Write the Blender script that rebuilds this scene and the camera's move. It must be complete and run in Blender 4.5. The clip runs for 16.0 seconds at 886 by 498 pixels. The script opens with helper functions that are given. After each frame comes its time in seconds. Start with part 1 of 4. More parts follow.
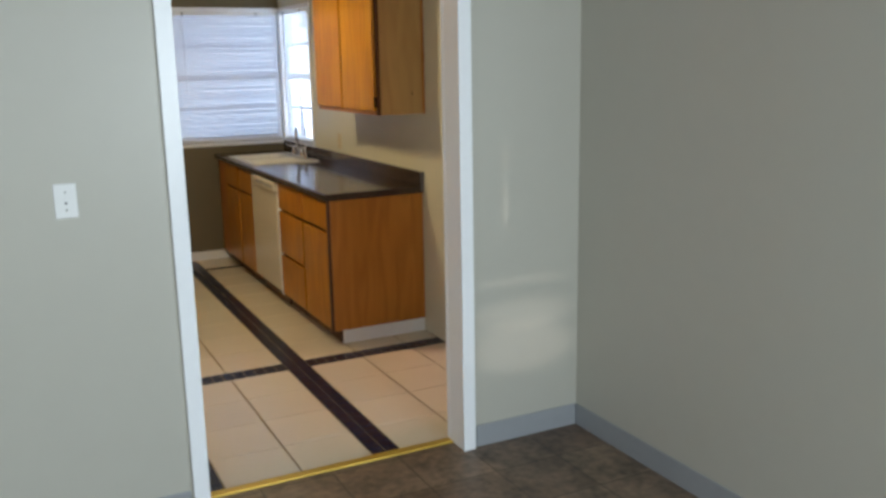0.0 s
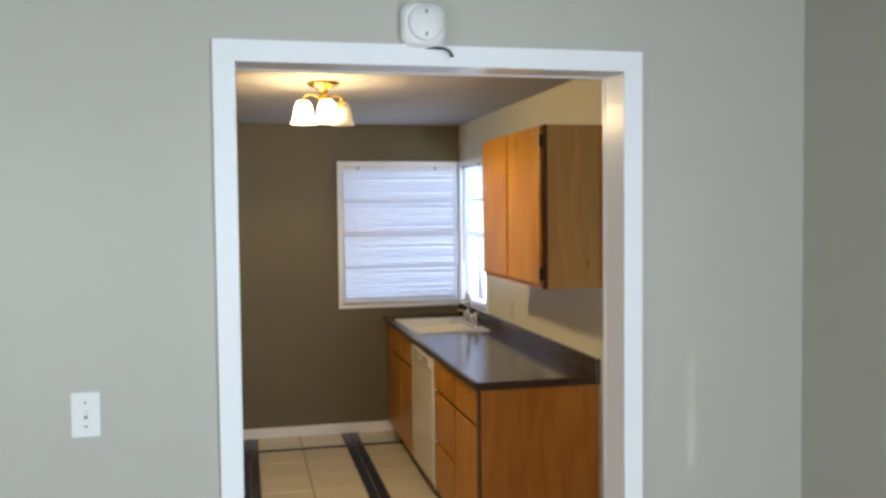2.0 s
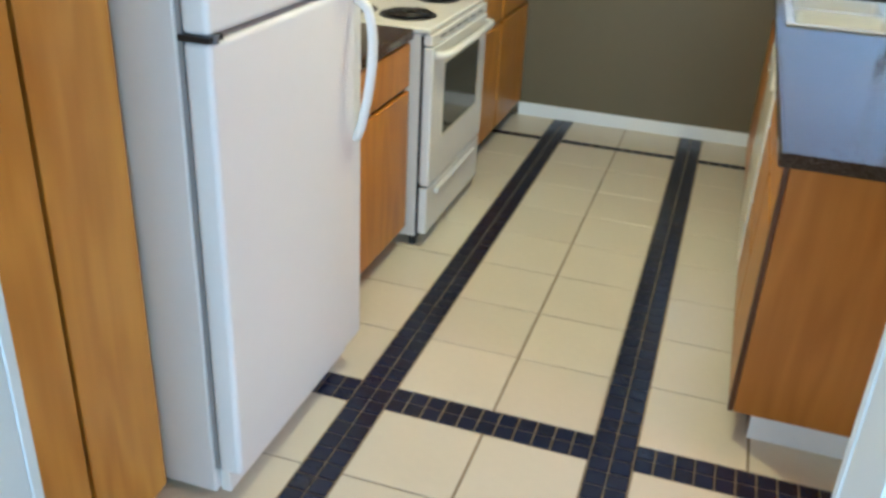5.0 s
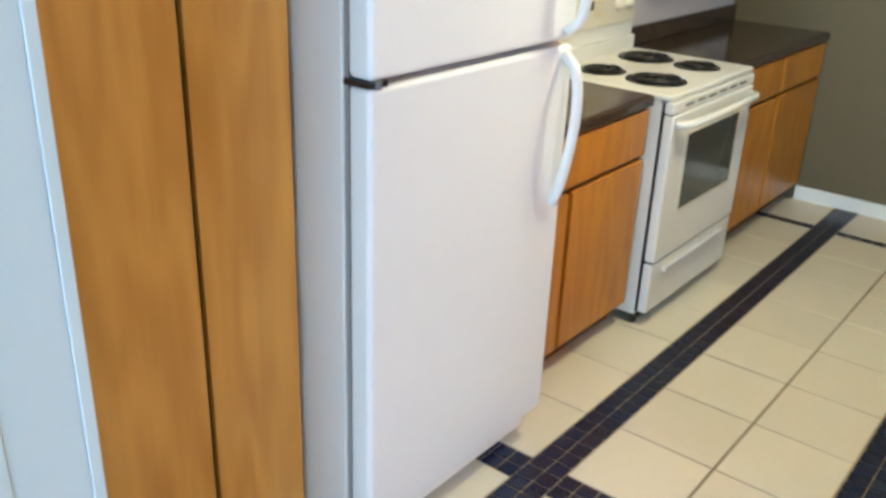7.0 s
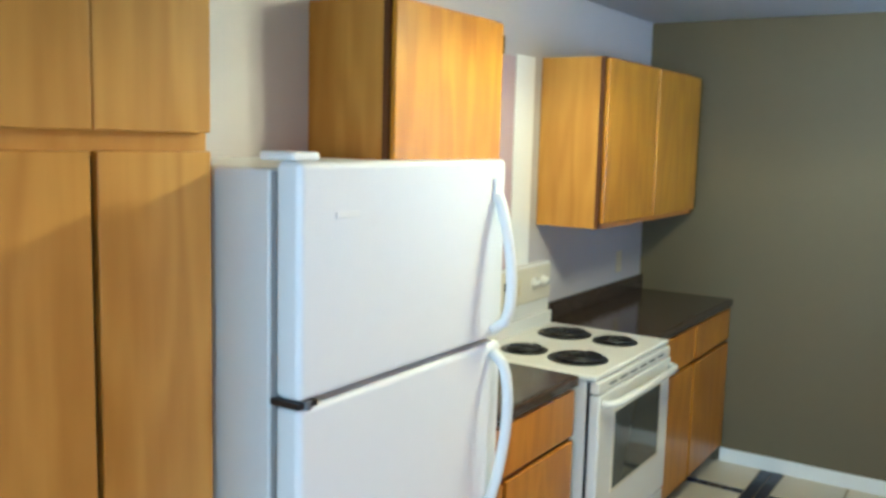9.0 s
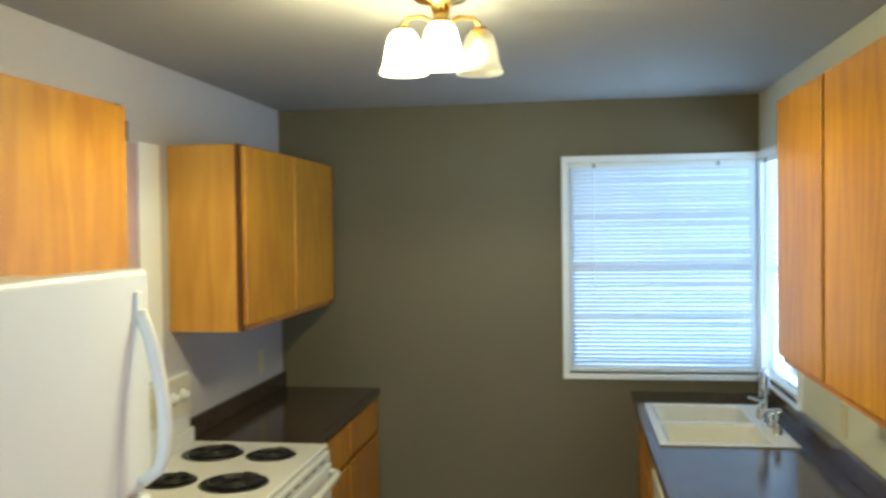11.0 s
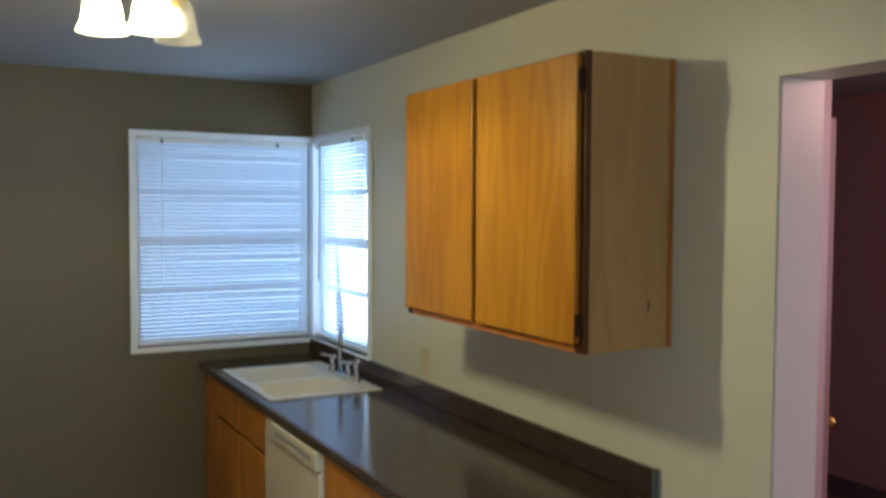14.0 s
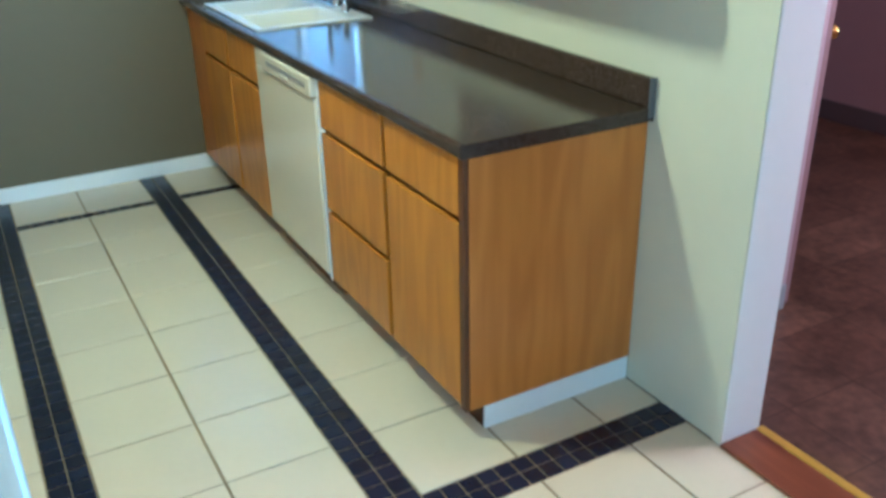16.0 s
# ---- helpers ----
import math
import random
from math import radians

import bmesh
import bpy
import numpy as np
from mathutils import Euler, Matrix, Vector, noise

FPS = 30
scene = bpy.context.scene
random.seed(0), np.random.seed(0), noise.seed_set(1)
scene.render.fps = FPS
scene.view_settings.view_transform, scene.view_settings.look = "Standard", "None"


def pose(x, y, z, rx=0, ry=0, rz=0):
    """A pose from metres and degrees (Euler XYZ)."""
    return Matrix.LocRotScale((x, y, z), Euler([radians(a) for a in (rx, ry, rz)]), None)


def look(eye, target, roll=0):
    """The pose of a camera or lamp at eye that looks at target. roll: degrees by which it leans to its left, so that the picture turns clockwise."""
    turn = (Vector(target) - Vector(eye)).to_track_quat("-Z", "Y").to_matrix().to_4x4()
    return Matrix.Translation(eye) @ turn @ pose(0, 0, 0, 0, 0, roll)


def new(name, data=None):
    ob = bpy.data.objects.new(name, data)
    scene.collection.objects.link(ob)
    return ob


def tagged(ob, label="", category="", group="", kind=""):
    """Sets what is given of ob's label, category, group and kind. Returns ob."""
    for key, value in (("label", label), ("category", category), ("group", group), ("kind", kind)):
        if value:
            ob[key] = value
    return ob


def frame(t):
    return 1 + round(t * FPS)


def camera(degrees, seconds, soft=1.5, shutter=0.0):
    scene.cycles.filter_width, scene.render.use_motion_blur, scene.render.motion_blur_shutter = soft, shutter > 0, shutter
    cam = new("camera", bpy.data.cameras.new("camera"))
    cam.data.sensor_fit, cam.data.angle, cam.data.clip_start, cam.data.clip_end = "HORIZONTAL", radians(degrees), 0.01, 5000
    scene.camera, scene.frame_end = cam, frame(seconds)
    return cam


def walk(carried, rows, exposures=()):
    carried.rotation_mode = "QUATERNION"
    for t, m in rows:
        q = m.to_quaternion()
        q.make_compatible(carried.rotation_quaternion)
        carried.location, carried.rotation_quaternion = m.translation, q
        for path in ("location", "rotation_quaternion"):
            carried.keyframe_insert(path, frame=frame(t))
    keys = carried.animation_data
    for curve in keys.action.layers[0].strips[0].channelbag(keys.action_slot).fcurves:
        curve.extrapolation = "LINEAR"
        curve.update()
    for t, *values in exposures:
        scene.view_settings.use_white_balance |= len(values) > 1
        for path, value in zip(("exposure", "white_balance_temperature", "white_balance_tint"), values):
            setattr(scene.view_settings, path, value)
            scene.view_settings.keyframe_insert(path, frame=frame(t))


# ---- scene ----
cam = camera(53.5, 16.0, soft=3.0, shutter=0.4)
PATH = [
    (0, (0.122, -0.189, 1.651), (0.999, 1.558, 1.232), -1.1),
    (0.5, (0.184, -0.155, 1.724), (1.071, 1.594, 1.331), -3.1),
    (1, (0.394, 0.051, 1.713), (1.085, 1.906, 1.429), -1.7),
    (1.5, (0.56, 0.242, 1.724), (1.093, 2.16, 1.53), -0.6),
    (2, (0.701, 0.577, 1.73), (1.144, 2.525, 1.642), -0.6),
    (2.5, (0.863, 0.892, 1.686), (1.222, 2.854, 1.542), -1.6),
    (3, (1.049, 1.24, 1.703), (1.223, 3.202, 1.354), -0.4),
    (3.5, (1.111, 1.615, 1.692), (1.277, 3.537, 1.165), -0.9),
    (4, (1.303, 1.835, 1.669), (1.229, 3.719, 1.002), -0.7),
    (4.5, (1.462, 2.076, 1.667), (1.15, 3.842, 0.783), 1.3),
    (7, (1.782, 2.53, 1.628), (0.646, 3.969, 0.83), 2.2),
    (7.5, (1.715, 2.574, 1.684), (0.546, 4.071, 1.058), 2.4),
    (8, (1.708, 2.575, 1.74), (0.506, 4.105, 1.281), 2.5),
    (10.5, (1.592, 2.609, 1.729), (1.029, 4.527, 1.66), -1.3),
    (11, (1.48, 2.826, 1.765), (1.183, 4.804, 1.714), -0.8),
    (11.5, (1.265, 2.893, 1.727), (1.316, 4.892, 1.698), 0.2),
    (12, (1.039, 2.906, 1.722), (1.522, 4.846, 1.695), 1.3),
    (12.5, (0.917, 2.86, 1.747), (1.617, 4.734, 1.745), 1.1),
    (13, (0.852, 2.781, 1.732), (1.647, 4.616, 1.751), 1.4),
    (13.5, (0.705, 2.698, 1.769), (1.627, 4.466, 1.759), 1.4),
    (14, (0.699, 2.716, 1.724), (1.646, 4.469, 1.632), 0.3),
    (14.5, (0.702, 2.731, 1.7), (1.658, 4.458, 1.433), 0.3),
    (15, (0.700, 2.751, 1.683), (1.636, 4.45, 1.219), -0.2),
    (15.5, (0.697, 2.75, 1.646), (1.603, 4.399, 0.967), -0.7),
    (16, (0.702, 2.751, 1.609), (1.575, 4.338, 0.763), -1.2),
]
EXPOSURES = [(0.0, -0.6, 6900, 15), (0.5, -0.42, 6850, 15), (2.0, -0.42, 6950, 18), (3.0, -0.44, 6800, 16), (3.5, -0.2, 6900, 14), (4.0, -0.08, 6250, 9), (4.5, 0.1, 5200, 2), (7.0, 0.46, 5250, 4), (8.0, 0.4, 4850, -3),
             (10.5, 0.03, 5350, -2), (11.0, -0.12, 5700, -4), (11.5, -0.24, 5750, -1), (12.0, -0.5, 6150, 4), (12.5, -0.8, 5830, 6), (13.5, -0.87, 5400, 4), (14.5, -0.53, 5650, 2), (15.0, -0.15, 5650, -3), (15.5, 0.32, 5200, -9), (16.0, 0.57, 4250, -11)]
walk(cam, [(t, look(eye, target, roll)) for t, eye, target, roll in PATH], EXPOSURES)

# ---------------------------------------------------------------- the plan, in metres
XL, XR = -0.09, 2.39          # kitchen side walls
YD0, YD1 = 2.945, 3.062         # wall with the cased opening: living side, kitchen side
YF = 7.385                     # far kitchen wall
CEIL = 2.40
OPX0, OPX1, OPZ = 0.672, 1.788, 2.138       # cased opening
SDY0, SDY1, SDZ = 3.3, 4.185, 2.04       # side doorway in the right wall
WX0, WZ0, WZ1 = 1.45, 1.003, 2.08        # corner window on the far wall
WY0 = 6.59                               # corner window on the right wall
LX0, LX1, LY0 = -2.6, 2.365, -2.6         # living room
TH = 0.15

# ---------------------------------------------------------------- light
world = bpy.data.worlds.new("sky")
scene.world = world
world.use_nodes = True
wn = world.node_tree.nodes
sky = wn.new("ShaderNodeTexSky")
sky.sky_type = "NISHITA"
sky.sun_disc = False
sky.sun_elevation, sky.sun_rotation = radians(40), radians(75)
wn["Background"].inputs[1].default_value = 0.12
world.node_tree.links.new(sky.outputs[0], wn["Background"].inputs[0])
sun = new("sun", bpy.data.lights.new("sun", "SUN"))
sun.data.energy, sun.data.angle, sun.data.color = 2.0, radians(1.0), (1, 0.95, 0.88)
sun.matrix_world = look((30, 9, 26), (0, 0, 0))


def area(name, eye, target, w, h, power, color):
    """A window's daylight: a lamp that fills the opening."""
    ob = new(name, bpy.data.lights.new(name, "AREA"))
    ob.data.shape, ob.data.size, ob.data.size_y = "RECTANGLE", w, h
    ob.data.energy, ob.data.color = power, color
    ob.matrix_world = look(eye, target)
    return ob


DAY = (0.46, 0.68, 1.0)
area("daylight_far_window", ((WX0 + XR) / 2, YF + 0.22, 1.58), ((WX0 + XR) / 2, 3, 1.3), 0.95, 1.1, 12, DAY)
# beside the sink the brighter sky stands towards the corner, the shaded yard before it
area("daylight_side_window", (XR + 0.15, YF - 0.245, 1.53), (0, YF - 0.245, 1.3), 0.47, 1.04, 18, (0.6, 0.79, 1.0))
area("daylight_side_window", (XR + 0.15, WY0 + 0.16, 1.53), (0, WY0 + 0.16, 1.3), 0.28, 1.04, 2, DAY)
for wx, power in ((-1.1, 60), (1.77, 115)):
    area("daylight_living_window", (wx, LY0 + 0.02, 1.5), (wx, 3, 1.3), 1.1, 1.3, power, (0.72, 0.89, 1.0))
# added unseen spots, squeezed and aimed to draw soft sunlit bands and a thin bar beside the opening
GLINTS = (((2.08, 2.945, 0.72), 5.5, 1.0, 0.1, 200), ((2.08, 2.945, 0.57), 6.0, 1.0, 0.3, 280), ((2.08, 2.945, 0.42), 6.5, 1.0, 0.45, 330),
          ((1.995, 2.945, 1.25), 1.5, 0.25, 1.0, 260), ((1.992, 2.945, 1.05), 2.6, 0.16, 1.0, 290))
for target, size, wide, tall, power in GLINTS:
    glint = new("wall_band_spot", bpy.data.lights.new("wall_band_spot", "SPOT"))
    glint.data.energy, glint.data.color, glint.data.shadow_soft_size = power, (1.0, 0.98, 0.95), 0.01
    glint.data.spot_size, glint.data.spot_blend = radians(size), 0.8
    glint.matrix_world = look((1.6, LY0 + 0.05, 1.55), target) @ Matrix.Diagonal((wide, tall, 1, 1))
# added fill from an unseen, assumed window; brightens the living room's east wall
area("daylight_west_fill", (LX0 + 0.02, -0.2, 1.5), (2, 0.1, 1.3), 1.3, 1.3, 70, (0.72, 0.89, 1.0))
# added fill from an unseen, assumed window, placed to reach the refrigerator's near side
area("daylight_east_fill", (LX1 - 0.02, -0.5, 1.5), (0.0, 1.2, 1.3), 1.2, 1.3, 75, (0.6, 0.83, 1.0))
# added fill from an unseen hall window, brightening pantry and refrigerator fronts
area("daylight_hall_fill", (5.29, 3.5, 1.5), (0, 3.6, 1.3), 1.1, 1.2, 20, (0.7, 0.88, 1.0))
LAMP = Vector((1.125, 5.21, CEIL))
ARMS = ((-0.105, 0.0, True), (0.01, -0.07, True), (0.1, 0.05, False))
for dx, dy, lit in ARMS:
    if not lit:
        continue
    # the bell shade throws the light down and lets a little through
    for kind, power in (("SPOT", 21), ("POINT", 1.0)):
        bulb = new("bulb_light", bpy.data.lights.new("bulb_light", kind))
        bulb.data.energy, bulb.data.color, bulb.data.shadow_soft_size = power, (1.0, 0.83, 0.44), 0.03
        bulb.location = LAMP + Vector((dx, dy, -0.178))
        if kind == "SPOT":
            bulb.data.spot_size, bulb.data.spot_blend = radians(164), 0.2
hall = new("hall_light", bpy.data.lights.new("hall_light", "POINT"))
hall.data.energy, hall.data.color, hall.data.shadow_soft_size = 85, (1.0, 0.5, 0.4), 0.15
hall.location = (4.0, 3.4, 2.2)


# ---------------------------------------------------------------- materials
def mat(name, color, rough=0.5, metal=0.0, var=0.0, scale=6.0, bump=0.0, bscale=120.0, spec=0.5, tint=None, piece=0.0):
    """Paint or plastic: colour varied at two scales, fine relief, uneven gloss."""
    m = bpy.data.materials.new(name)
    m.use_nodes = True
    nt = m.node_tree
    n, link = nt.nodes, nt.links.new
    b = n["Principled BSDF"]
    b.inputs["Base Color"].default_value = (*color, 1)
    b.inputs["Roughness"].default_value = rough
    b.inputs["Metallic"].default_value = metal
    b.inputs["Specular IOR Level"].default_value = spec
    tc = n.new("ShaderNodeTexCoord")
    if var or piece:
        big, small = n.new("ShaderNodeTexNoise"), n.new("ShaderNodeTexNoise")
        big.inputs["Scale"].default_value, small.inputs["Scale"].default_value = scale * 0.25, scale * 6
        big.inputs["Detail"].default_value = small.inputs["Detail"].default_value = 4
        link(tc.outputs["Object"], big.inputs["Vector"]), link(tc.outputs["Object"], small.inputs["Vector"])
        add = n.new("ShaderNodeMath")
        add.operation = "MULTIPLY_ADD"
        add.inputs[1].default_value = 0.4
        link(small.outputs[0], add.inputs[0]), link(big.outputs[0], add.inputs[2])
        value = add.outputs[0]
        if piece:
            info, more = n.new("ShaderNodeObjectInfo"), n.new("ShaderNodeMath")
            more.operation = "MULTIPLY_ADD"
            more.inputs[1].default_value = piece
            link(info.outputs["Random"], more.inputs[0]), link(value, more.inputs[2])
            value = more.outputs[0]
        ramp = n.new("ShaderNodeMapRange")
        ramp.inputs[1].default_value, ramp.inputs[2].default_value = 0.45, 1.0 + piece
        link(value, ramp.inputs[0])
        mix = n.new("ShaderNodeMix")
        mix.data_type = "RGBA"
        mix.inputs[6].default_value = (*[c * (1 - var) for c in color], 1)
        mix.inputs[7].default_value = (*(tint or [min(1, c * (1 + var)) for c in color]), 1)
        link(ramp.outputs[0], mix.inputs[0]), link(mix.outputs[2], b.inputs["Base Color"])
        rr = n.new("ShaderNodeMapRange")
        rr.inputs[3].default_value, rr.inputs[4].default_value = max(0.03, rough - 0.015), min(1, rough + 0.02)
        link(small.outputs[0], rr.inputs[0]), link(rr.outputs[0], b.inputs["Roughness"])
    if bump:
        bn, bp = n.new("ShaderNodeTexNoise"), n.new("ShaderNodeBump")
        bn.inputs["Scale"].default_value, bn.inputs["Detail"].default_value = bscale, 3
        bp.inputs["Strength"].default_value, bp.inputs["Distance"].default_value = bump, 0.004
        link(tc.outputs["Object"], bn.inputs["Vector"]), link(bn.outputs[0], bp.inputs["Height"]), link(bp.outputs[0], b.inputs["Normal"])
    return m


def wood_mat(name, dark, light, rough=0.3, along="Z", rings=1.0):
    """Varnished veneer: long grain streaks, cathedral figure, blotches."""
    m = bpy.data.materials.new(name)
    m.use_nodes = True
    nt = m.node_tree
    n, link = nt.nodes, nt.links.new
    b = n["Principled BSDF"]
    tc, info = n.new("ShaderNodeTexCoord"), n.new("ShaderNodeObjectInfo")
    shift = n.new("ShaderNodeVectorMath")
    shift.operation = "MULTIPLY_ADD"
    shift.inputs[1].default_value = (7.3, 3.1, 5.7)
    link(info.outputs["Random"], shift.inputs[0]), link(tc.outputs["Object"], shift.inputs[2])
    streak, figure, blotch = (n.new("ShaderNodeMapping") for _ in range(3))
    long = {"Z": (1, 1, 0.04), "X": (0.04, 1, 1), "Y": (1, 0.04, 1)}[along]
    streak.inputs["Scale"].default_value = [60 * max(v, 0.06) for v in long]
    figure.inputs["Scale"].default_value = [5 * rings * max(v, 0.14) for v in long]
    blotch.inputs["Scale"].default_value = [5 * max(v, 0.4) for v in long]
    tex = []
    for mp, detail in ((streak, 3), (figure, 2), (blotch, 3)):
        t = n.new("ShaderNodeTexNoise")
        t.inputs["Scale"].default_value, t.inputs["Detail"].default_value = 1, detail
        link(shift.outputs[0], mp.inputs["Vector"]), link(mp.outputs[0], t.inputs["Vector"])
        tex.append(t.outputs[0])
    rings_node = n.new("ShaderNodeMath")
    rings_node.operation = "MULTIPLY"
    rings_node.inputs[1].default_value = 42
    link(tex[1], rings_node.inputs[0])
    wave = n.new("ShaderNodeMath")
    wave.operation = "SINE"
    link(rings_node.outputs[0], wave.inputs[0])
    total = n.new("ShaderNodeMath")
    total.operation = "MULTIPLY_ADD"
    total.inputs[1].default_value = 0.16
    soft = n.new("ShaderNodeMath")
    soft.operation = "MULTIPLY_ADD"
    soft.inputs[1].default_value, soft.inputs[2].default_value = 0.32, 0.34
    link(tex[0], soft.inputs[0])
    link(wave.outputs[0], total.inputs[0]), link(soft.outputs[0], total.inputs[2])
    more = n.new("ShaderNodeMath")
    more.operation = "MULTIPLY_ADD"
    more.inputs[1].default_value = 0.9
    link(tex[2], more.inputs[0]), link(total.outputs[0], more.inputs[2])
    ramp = n.new("ShaderNodeMapRange")
    ramp.inputs[1].default_value, ramp.inputs[2].default_value = 0.62, 1.28
    link(more.outputs[0], ramp.inputs[0])
    mix = n.new("ShaderNodeMix")
    mix.data_type = "RGBA"
    mix.inputs[6].default_value, mix.inputs[7].default_value = (*dark, 1), (*light, 1)
    link(ramp.outputs[0], mix.inputs[0]), link(mix.outputs[2], b.inputs["Base Color"])
    rr = n.new("ShaderNodeMapRange")
    rr.inputs[3].default_value, rr.inputs[4].default_value = rough - 0.06, rough + 0.14
    link(tex[2], rr.inputs[0]), link(rr.outputs[0], b.inputs["Roughness"])
    bp = n.new("ShaderNodeBump")
    bp.inputs["Strength"].default_value, bp.inputs["Distance"].default_value = 0.12, 0.002
    link(tex[0], bp.inputs["Height"]), link(bp.outputs[0], b.inputs["Normal"])
    return m


def speckle_mat(name, base, flecks, rough, fine=420.0):
    """Laminate worktop: a dark ground with fine pale and brown flecks."""
    m = mat(name, base, rough, bump=0.05, bscale=300, spec=0.32)
    nt = m.node_tree
    n, link = nt.nodes, nt.links.new
    tc = n.new("ShaderNodeTexCoord")
    vor, cloud = n.new("ShaderNodeTexVoronoi"), n.new("ShaderNodeTexNoise")
    vor.inputs["Scale"].default_value, cloud.inputs["Scale"].default_value = fine, 7
    link(tc.outputs["Object"], vor.inputs["Vector"]), link(tc.outputs["Object"], cloud.inputs["Vector"])
    ramp = n.new("ShaderNodeValToRGB")
    ramp.color_ramp.interpolation = "CONSTANT"
    ramp.color_ramp.elements[0].color = (*base, 1)
    ramp.color_ramp.elements[1].position, ramp.color_ramp.elements[1].color = 0.62, (*flecks[0], 1)
    e = ramp.color_ramp.elements.new(0.86)
    e.color = (*flecks[1], 1)
    sep = n.new("ShaderNodeSeparateColor")
    link(vor.outputs["Color"], sep.inputs[0]), link(sep.outputs[0], ramp.inputs[0])
    mix = n.new("ShaderNodeMix")
    mix.data_type, mix.blend_type = "RGBA", "MULTIPLY"
    mix.inputs[0].default_value = 0.35
    link(ramp.outputs[0], mix.inputs[6]), link(cloud.outputs[0], mix.inputs[7])
    link(mix.outputs[2], n["Principled BSDF"].inputs["Base Color"])
    return m


def vinyl_mat(name, hue=(1, 1, 1)):
    """Brown slate-look vinyl: soft squares, mottled browns, low gloss."""
    m = mat(name, (0.1, 0.07, 0.045), 0.42, bump=0.2, bscale=40)
    nt = m.node_tree
    n, link = nt.nodes, nt.links.new
    tc = n.new("ShaderNodeTexCoord")
    brick, a, c = n.new("ShaderNodeTexBrick"), n.new("ShaderNodeTexNoise"), n.new("ShaderNodeTexNoise")
    brick.offset = 0.0
    brick.inputs["Scale"].default_value = 1.0
    brick.inputs["Brick Width"].default_value = brick.inputs["Row Height"].default_value = 0.3
    brick.inputs["Mortar Size"].default_value = 0.005
    brick.inputs["Mortar Smooth"].default_value = 0.6
    brick.inputs["Color1"].default_value = (0.115 * hue[0], 0.075 * hue[1], 0.05 * hue[2], 1)
    brick.inputs["Color2"].default_value = (0.17 * hue[0], 0.12 * hue[1], 0.08 * hue[2], 1)
    brick.inputs["Mortar"].default_value = (0.07 * hue[0], 0.048 * hue[1], 0.032 * hue[2], 1)
    a.inputs["Scale"].default_value, c.inputs["Scale"].default_value = 5, 26
    a.inputs["Detail"].default_value = c.inputs["Detail"].default_value = 6
    for t in (brick, a, c):
        link(tc.outputs["Object"], t.inputs["Vector"])
    add = n.new("ShaderNodeMath")
    add.operation = "ADD"
    link(a.outputs[0], add.inputs[0]), link(c.outputs[0], add.inputs[1])
    mr = n.new("ShaderNodeMapRange")
    mr.inputs[1].default_value, mr.inputs[2].default_value, mr.inputs[3].default_value, mr.inputs[4].default_value = 0.7, 1.3, 0.45, 1.7
    link(add.outputs[0], mr.inputs[0])
    mul = n.new("ShaderNodeVectorMath")
    mul.operation = "SCALE"
    link(brick.outputs[0], mul.inputs[0]), link(mr.outputs[0], mul.inputs["Scale"])
    link(mul.outputs[0], n["Principled BSDF"].inputs["Base Color"])
    return m


M_TAUPE = mat("taupe_wall_paint", (0.145, 0.116, 0.062), 0.5, var=0.05, scale=3, bump=0.05, bscale=60)
M_GREIGE = mat("greige_wall_paint", (0.475, 0.455, 0.39), 0.36, var=0.03, scale=2, bump=0.03, bscale=45)
M_CREAM = mat("pale_cream_wall_paint", (0.64, 0.63, 0.5), 0.36, var=0.03, scale=3, bump=0.04, bscale=60)
M_LILACWHITE = mat("lilac_white_wall_paint", (0.5, 0.465, 0.475), 0.4, var=0.04, scale=3, bump=0.05, bscale=60)
M_LILAC = mat("pale_lilac_wall_paint", (0.5, 0.37, 0.4), 0.45, var=0.05, scale=3, bump=0.12, bscale=90)
M_MAUVE = mat("mauve_wall_paint", (0.28, 0.155, 0.16), 0.5, var=0.06, scale=3, bump=0.1, bscale=90)
# white ceiling with the dimness above the lamp shades put into a grey colour
M_CEIL = mat("shade_dimmed_ceiling_paint", (0.36, 0.35, 0.345), 0.8, var=0.04, scale=3, bump=0.25, bscale=60)
M_TRIM = mat("white_gloss_trim_paint", (0.87, 0.88, 0.89), 0.28, var=0.03, scale=5, bump=0.05, bscale=60)
M_COVE = mat("grey_rubber_cove", (0.3, 0.31, 0.32), 0.45, var=0.08, scale=4)
M_DARKCOVE = mat("dark_brown_cove", (0.075, 0.05, 0.05), 0.5, var=0.1, scale=4)
M_TILE = mat("cream_ceramic_glaze", (0.72, 0.66, 0.52), 0.22, var=0.07, scale=7, bump=0.06, bscale=50, piece=0.35)
M_NAVY = mat("navy_ceramic_glaze", (0.012, 0.017, 0.045), 0.25, var=0.35, scale=20, piece=0.5)
M_GROUT = mat("tan_grout", (0.3, 0.235, 0.15), 0.9, var=0.25, scale=8, bump=0.3, bscale=200)
M_VINYL = vinyl_mat("brown_slate_vinyl")
# same vinyl, darkened and reddened in colour for the hall's dim warm light
M_HALLVINYL = vinyl_mat("dim_hall_lit_slate_vinyl", (0.62, 0.44, 0.42))
M_OAK = wood_mat("honey_varnished_wood", (0.4, 0.137, 0.018), (0.56, 0.22, 0.036))
M_OAKDOOR = wood_mat("amber_birch_veneer", (0.41, 0.163, 0.006), (0.58, 0.277, 0.013), rings=1.3)
M_BASEDOOR = wood_mat("amber_base_door_veneer", (0.39, 0.146, 0.007), (0.56, 0.24, 0.016), rings=1.2)
M_BIRCH = wood_mat("pale_birch_veneer", (0.5, 0.235, 0.03), (0.68, 0.365, 0.062), rough=0.34)
